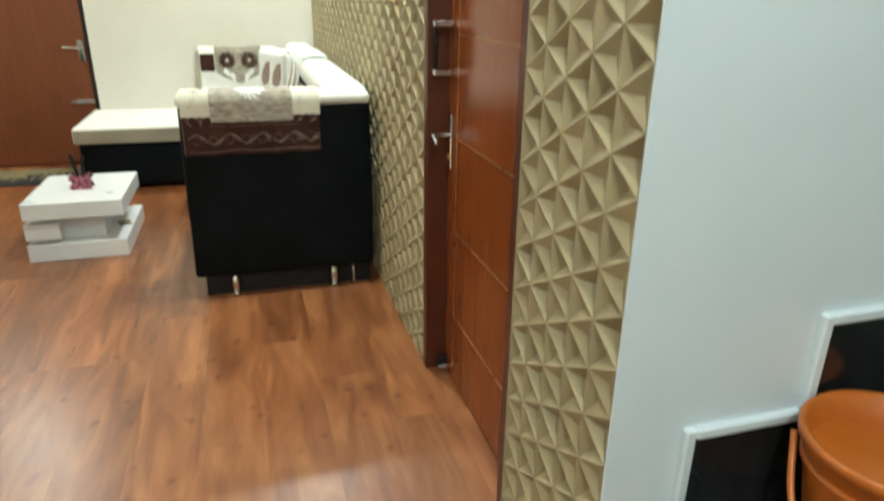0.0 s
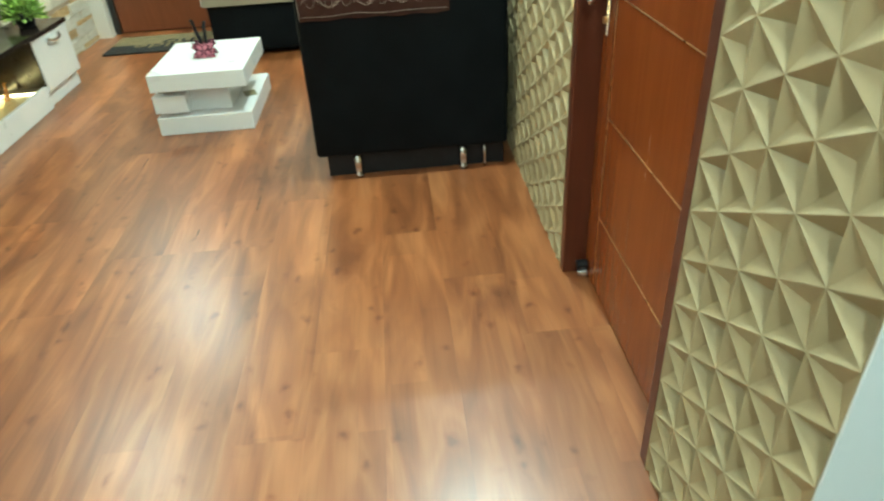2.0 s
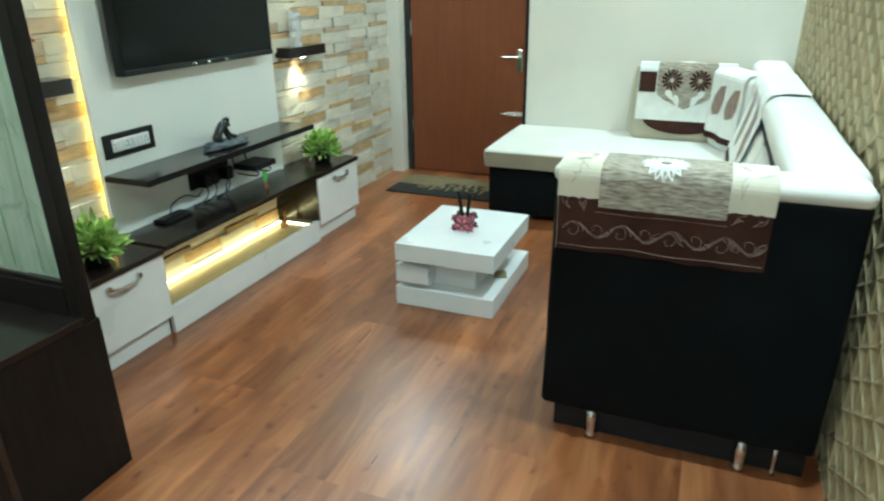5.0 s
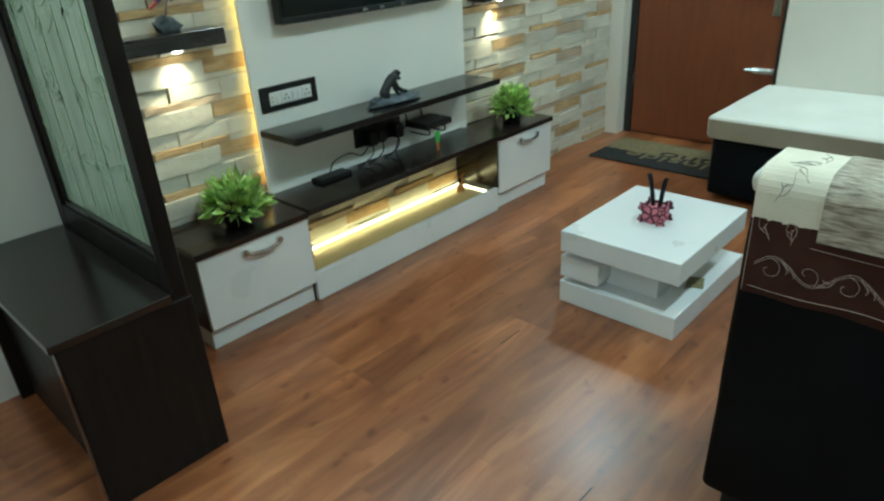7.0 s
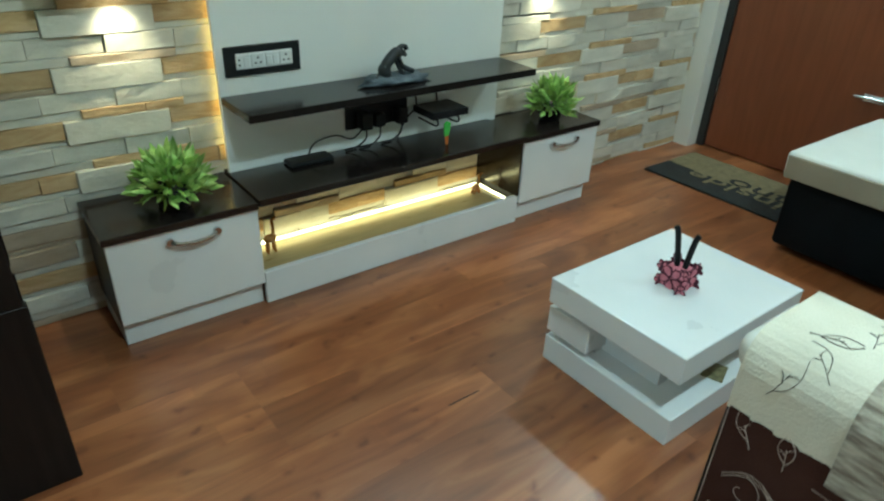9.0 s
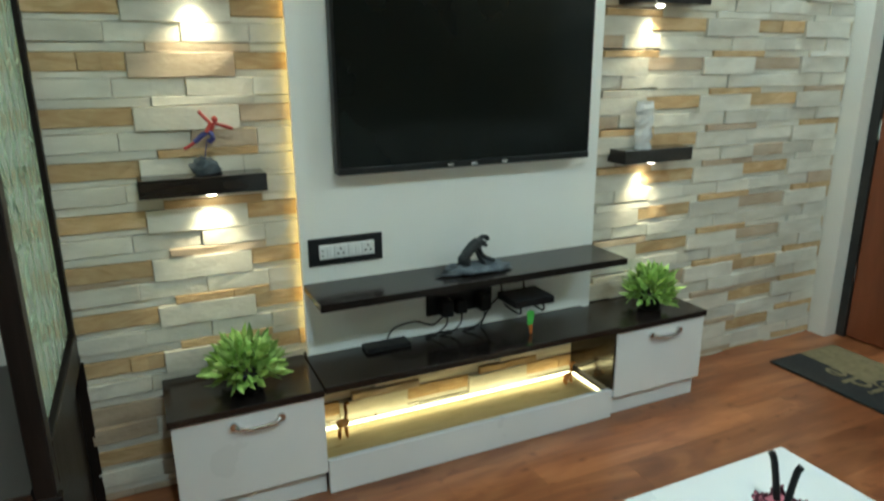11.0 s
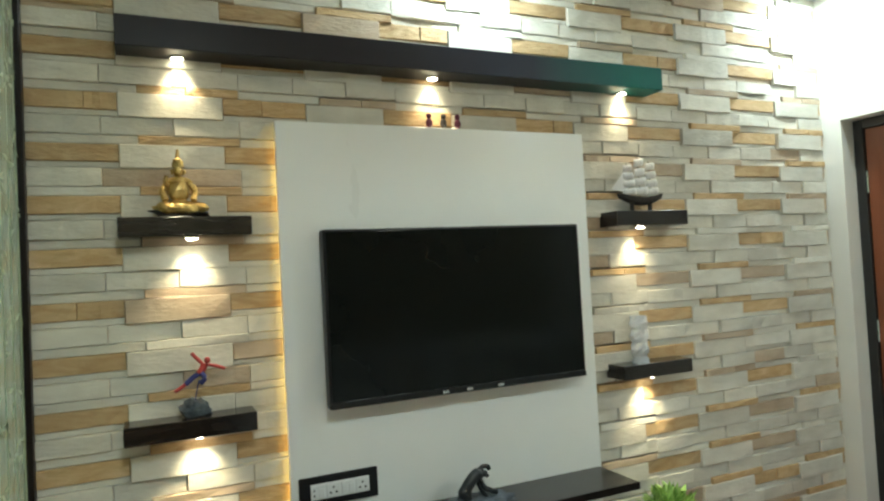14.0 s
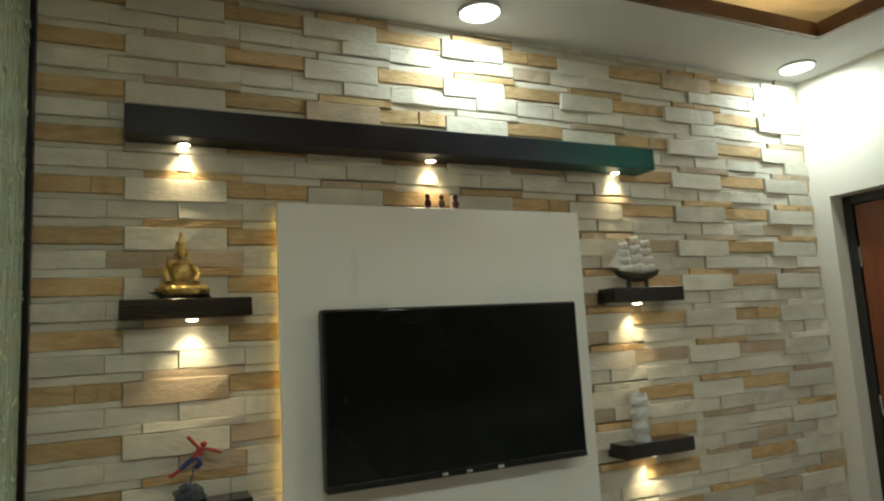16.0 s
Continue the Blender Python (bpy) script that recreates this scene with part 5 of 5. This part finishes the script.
def lettering(word, x0, x1, y0, y1, z, turned):
    """Raised lettering that fills a rectangle on the floor; turned: read from the other side."""
    cu = bpy.data.curves.new("lettering", "FONT")
    cu.body, cu.size, cu.extrude = word, 1.0, 0.002
    ob = bpy.data.objects.new("lettering", cu)
    me = bpy.data.meshes.new_from_object(ob)
    b = bmesh.new()
    b.from_mesh(me)
    bpy.data.objects.remove(ob)
    bpy.data.meshes.remove(me)
    xs, ys = [v.co.x for v in b.verts], [v.co.y for v in b.verts]
    for v in b.verts:
        p, q = (v.co.x - min(xs)) / (max(xs) - min(xs)), (v.co.y - min(ys)) / (max(ys) - min(ys))
        if turned:
            p, q = 1 - p, 1 - q
        v.co = (x0 + (x1 - x0) * p, y0 + (y1 - y0) * q, z + v.co.z)
    return b


part("lettering", lettering("inside", MX0 + 0.17, MX0 + 0.665, 5.515, 5.617, 0.0125, True), MAT_TAN, mat_t, "tan word on the black half")
part("lettering", lettering("out", MX0 + 0.35, MX0 + 0.655, 5.622, 5.715, 0.0125, False), MAT_BLACK, mat_t, "black word on the tan half")

rug = thing("fringed_rug", (-0.2, 1.2, 0), "beige and brown patterned rug with a pale fringe", "rug")
part("backing", box(-0.62, 0.075, 0.85, 1.47, 0.0, 0.009, 0.002), RUG_A, rug)
part("border", patch(on_floor, -0.585, 0.04, 0.885, 1.435, 0.0095, 2, 2, 0.0015), RUG_B, rug, "dark border")
part("field", patch(on_floor, -0.565, 0.02, 0.905, 1.415, 0.0112, 2, 2, 0.0015), RUG_A, rug)
rnd = random.Random(9)
mot = bmesh.new()
for i in range(7):
    for j in range(6):
        petals(on_floor, -0.52 + i * 0.083, 0.95 + j * 0.083, 0.004, 0.030, 6, 0.013, rnd.random(), rnd.random() + 6.28, 0.4, mot)
part("motifs", mot, RUG_B, rug, "dark flower motifs")
fri = bmesh.new()
for i in range(90):
    x = -0.62 + 0.695 * i / 89
    tube([(x, 1.468, 0.004), (x + rnd.uniform(-0.008, 0.008), 1.485, 0.004), (x + rnd.uniform(-0.014, 0.014), 1.50 + rnd.uniform(-0.004, 0.006), 0.0025)], 0.0022, 4, fri)
tagged(part("fringe", fri, COVER_CREAM, rug, "pale cotton fringe"), kind="stuff")

# ---------------------------------------------------------------- stairs, skirting and bucket
stairs = thing("staircase", (1.5, 0.5, 0), "stairs with black granite treads and green marble risers", "stairs", kind="structure")
SX, RUN, RISE, FIRST = 0.748, 0.25, 0.186, 0.164
for i in range(8):
    x, z = SX + RUN * i, FIRST + RISE * i
    part("riser", box(x + 0.012, x + 0.03, 0.12, STAIR - 0.012, max(0.0, z - RISE), z - 0.02), GREEN_STONE if i else GRANITE, stairs, "polished green marble riser" if i else "")
    part("tread", box(x, x + RUN + 0.02, 0.10, STAIR - 0.012, z - 0.02, z, 0.004, 2), GRANITE, stairs, "polished black granite tread")
    part("nosing", box(x - 0.003, x + 0.004, 0.10, STAIR - 0.013, z - 0.006, z + 0.0015, 0.001), CHROME, stairs, "thin pale nosing strip")
core = bmesh.new()
for i in range(8):
    x, z = SX + RUN * i, FIRST + RISE * i
    box(x + 0.03, SX + RUN * 8, 0.12, STAIR - 0.012, max(0.0, z - RISE), z - 0.02, bm=core)
part("core", core, GRANITE, stairs)
sk, cap = bmesh.new(), bmesh.new()
for i in range(8):
    x, z = 0.612 + 0.243 * i, 0.354 + 0.1915 * i
    x0, x1 = max(0.687, x), x + 0.243
    w = 0.022
    box(x0, x1, STAIR - 0.012, STAIR + 0.002, z - 0.42 if i else 0, z, bm=sk)
    box(x0, x1 - w, STAIR - 0.016, STAIR + 0.002, z, z + w, 0.004, bm=cap)
    box(x1 - w, x1, STAIR - 0.0155, STAIR + 0.002, z, z + 0.1915 + w, 0.004, bm=cap)
structure("skirting", sk, GRANITE, "stepped black granite skirting up the stairs", "skirting")
structure("skirting_cap", cap, WHITE_WALL, "white plaster lip above the stepped skirting", "trim")

bx, by, bz = 1.112, 1.045, FIRST + RISE
bucket = thing("bucket", (bx, by, bz), "orange plastic bucket standing on a black stair tread", "bucket")
prof = [(0.088, 0.0), (0.098, 0.004), (0.129, 0.19), (0.137, 0.236), (0.146, 0.239), (0.148, 0.256), (0.143, 0.261), (0.134, 0.256), (0.125, 0.19), (0.091, 0.012), (0.0, 0.010)]
part("body", lathe((bx, by, bz), prof, 40), BUCKET, bucket, smooth=True)
part("rib", lathe((bx, by, bz), [(0.130, 0.195), (0.136, 0.197), (0.137, 0.206), (0.133, 0.208)], 40), BUCKET, bucket, smooth=True)
part("handle", tube([(bx + 0.03, by - 0.143, bz + 0.225), (bx - 0.065, by - 0.135, bz + 0.15), (bx - 0.135, by - 0.055, bz + 0.105), (bx - 0.152, by + 0.03, bz + 0.13), (bx - 0.105, by + 0.105, bz + 0.225)], 0.006, 8), BUCKET, bucket, "orange plastic bail", smooth=True)

# ---------------------------------------------------------------- pieces: planks, relief panels, stones


def piece(name, me, parent, m):
    ob = new(name, me)
    ob.parent = parent
    ob.matrix_basis = m
    return ob


rnd = random.Random(4)
PW, PL = 0.193, 1.215
plank_mesh = {}


def plank_of(w, ln):
    key = (round(w, 3), round(ln, 3))
    if key not in plank_mesh:
        me = bpy.data.meshes.new("plank")
        b = box(0.0, w, 0.0, ln, -0.012, 0, 0.00012)
        b.to_mesh(me)
        b.free()
        me.materials.append(FLOOR)
        plank_mesh[key] = me
    return plank_mesh[key]


x = -2.0
while x < 0.86:
    w = min(PW, 0.86 - x)
    y = SOUTH - rnd.choice((0.0, 0.3, 0.6, 0.9))
    while y < NORTH + 0.16:
        y0, y1 = max(y, SOUTH), min(y + PL, NORTH + 0.16)
        if y1 - y0 > 0.02:
            piece("plank", plank_of(w, y1 - y0), floor, Matrix.Translation((x, y0, 0)))
        y += PL
    x += PW

for x0, y0, y1 in ((-0.94, 3.49, 3.60), (-0.36, 3.02, 3.13), (-0.555, 2.86, 2.90)):
    gap = part("joint_gap", box(x0 - 0.0016, x0 + 0.0016, y0, y1, 0.0, 0.0012), BLACK_FRAME, floor, "dark opened joint between two planks")

COL, ROW = 0.0858, 0.0955


def relief_tile(cols, rows, first):
    """A moulded wall tile: upright columns of triangles, each a hollow three-sided pyramid, some deep and some shallow."""
    b = bmesh.new()

    def node(i, k):
        return (-0.024, i * COL, (k + (0.5 if i % 2 else 0.0)) * ROW)

    def hollow(p, q, s, deep):
        c = [(p[a] + q[a] + s[a]) / 3 for a in range(3)]
        v = [b.verts.new(w) for w in (p, q, s)]
        a = b.verts.new((-0.024 + deep, c[1], c[2]))
        for k in range(3):
            b.faces.new((v[k], v[(k + 1) % 3], a))

    for i in range(cols):
        for k in range(rows):
            deep = 0.0245 if ((i + first) // 2 + k) % 2 else 0.0115
            if i % 2 == 0:
                hollow(node(i, k), node(i, k + 1), node(i + 1, k), deep)
                hollow(node(i + 1, k), node(i + 1, k + 1), node(i, k + 1), 0.036 - deep)
            else:
                hollow(node(i + 1, k), node(i + 1, k + 1), node(i, k), deep)
                hollow(node(i, k), node(i, k + 1), node(i + 1, k + 1), 0.036 - deep)
    bmesh.ops.remove_doubles(b, verts=b.verts[:], dist=0.0005)
    bmesh.ops.recalc_face_normals(b, faces=b.faces[:])
    for f in b.faces:
        if f.normal.x > 0:
            f.normal_flip()
    for y in (0.0, cols * COL):
        box(-0.0235, 0.0, y - 0.0015, y + 0.0015, 0, rows * ROW, bm=b)
    me = bpy.data.meshes.new("relief_tile")
    b.to_mesh(me)
    b.free()
    me.materials.append(RELIEF)
    return me


full, narrow = relief_tile(6, 5, 0), relief_tile(5, 5, 1)
for k in range(6):
    for i in range(7):
        piece("relief_tile", full, wall_east, Matrix.Translation((EAST, RY1 + 0.003 + 6 * COL * i, 5 * ROW * k - 0.0635)))
    piece("relief_tile", narrow, wall_east, Matrix.Translation((EAST, STAIR + 0.007, 5 * ROW * k - 0.0635)) @ Matrix.Diagonal((1, (RY0 - STAIR - 0.009) / (5 * COL), 1, 1)))

# ledge stones on the television wall
rnd = random.Random(21)


def stone_verts(y0, y1, z0, z1, x):
    """A split-face block: back rectangle, chamfered and slightly uneven face."""
    e, g = 0.0026, 0.0003
    vs = [(WEST, y0 + g, z0 + g), (WEST, y1 - g, z0 + g), (WEST, y1 - g, z1 - g), (WEST, y0 + g, z1 - g)]
    vs += [(x - 0.0035, y0 + g, z0 + g), (x - 0.0035, y1 - g, z0 + g), (x - 0.0035, y1 - g, z1 - g), (x - 0.0035, y0 + g, z1 - g)]
    n = 5
    for z in (z0 + e, z1 - e):
        for i in range(n):
            vs.append((x + rnd.uniform(-0.0025, 0.0025), y0 + e + (y1 - y0 - 2 * e) * i / (n - 1), z + rnd.uniform(-0.0015, 0.0015)))
    f = [(0, 1, 5, 4), (1, 2, 6, 5), (2, 3, 7, 6), (3, 0, 4, 7)]
    lo, hi = list(range(8, 8 + n)), list(range(8 + n, 8 + 2 * n))
    f += [(lo[i], lo[i + 1], hi[i + 1], hi[i]) for i in range(n - 1)]
    f += [tuple([4, 5] + lo[::-1]), tuple([6, 7] + hi), (4, lo[0], hi[0], 7), (5, 6, hi[-1], lo[-1])]
    return vs, f


single, rest = [], {0: ([], []), 1: ([], []), 2: ([], [])}
STONES = (STONE_CREAM, STONE_TAN, STONE_PINK)
# one cast panel, repeated: start and end along the wall, start and end downwards, how far it stands out, whether it may be tan
PANEL_W, PANEL_H = 0.588, 0.153
PANEL = [(0.0, 0.297, 0.0, 0.0715, 0.036, 0), (0.297, 0.588, 0.0, 0.052, 0.027, 1), (0.297, 0.588, 0.052, 0.0715, 0.020, 0),
         (0.35, 0.541, 0.0715, 0.126, 0.030, 0), (0.541, 0.740, 0.0715, 0.126, 0.024, 0), (0.740, 0.938, 0.0715, 0.126, 0.033, 0),
         (0.053, 0.35, 0.126, 0.153, 0.034, 2), (0.35, 0.641, 0.126, 0.153, 0.021, 0)]


def along(g):
    """Place along the wall; the panels behind the television are set a little closer."""
    if g < 0.297:
        return 2.842 + g
    return 3.139 + (g - 0.297) * 0.903 if g < 2.061 else 4.732 + (g - 2.061)


for k in range(-8, 12):
    for i in range(-2, 7):
        top = 1.554 - 0.006 * min(3, max(0, i))
        for u0, u1, v0, v1, out, tan in PANEL:
            y0, y1 = max(PY1 - 0.02, along(i * PANEL_W + u0)), min(NORTH, along(i * PANEL_W + u1))
            a, c = max(0.0, top - k * PANEL_H - v1), min(CEIL, top - k * PANEL_H - v0)
            if y1 - y0 < 0.012 or c - a < 0.006:
                continue
            if y0 > 3.335 and y1 < 4.43 and a > 0.41 and c < 1.93:
                continue
            if c < 0.37 and ((y0 > 2.87 and y1 < 3.26) or (y0 > 4.45 and y1 < 4.86)):
                continue
            q = rnd.random()
            kind = 0 if tan == 0 and q < 0.96 else 2 if q > (0.90 if tan == 1 else 0.66) else 0 if tan and q < (0.16 if tan == 2 else 0.03) else 1
            cuts = [y0, y1]
            if tan and y1 - y0 > 0.2 and rnd.random() < 0.22:
                cuts.insert(1, y0 + (y1 - y0) * rnd.uniform(0.4, 0.65))
            for p, w in zip(cuts, cuts[1:]):
                vs, fs2 = stone_verts(p, w, a, c, WEST + 0.012 + out * 0.85 + rnd.uniform(-0.003, 0.003))
                single.append((vs, fs2, kind, p))
single.sort(key=lambda s: abs(s[3] - 3.6))
for i, (vs, fs2, kind, y0) in enumerate(single):
    if i < 300:
        me = bpy.data.meshes.new("stone")
        me.from_pydata(vs, [], fs2)
        me.materials.append(STONES[kind])
        piece("stone", me, wall_west, Matrix())
    else:
        V, F = rest[kind]
        o = len(V)
        V.extend(vs)
        F.extend(tuple(k + o for k in f) for f in fs2)
for kind, name in ((0, "cream_stones"), (1, "tan_stones"), (2, "pinkish_stones")):
    me = bpy.data.meshes.new(name)
    me.from_pydata(rest[kind][0], [], rest[kind][1])
    far = surf(name + "_far", *(((0.57, 0.54, 0.455), (0.70, 0.67, 0.58)), ((0.44, 0.285, 0.13), (0.60, 0.44, 0.245)), ((0.42, 0.32, 0.22), (0.55, 0.45, 0.33)))[kind], 8, 0.75, 0.5, rand=0.12, island=True, fine=40, stretch=(1, 1, 3), distort=1.5 * (kind == 1), depth=0.006)
    me.materials.append(far)
    piece(name, me, wall_west, Matrix())["kind"] = "stuff"
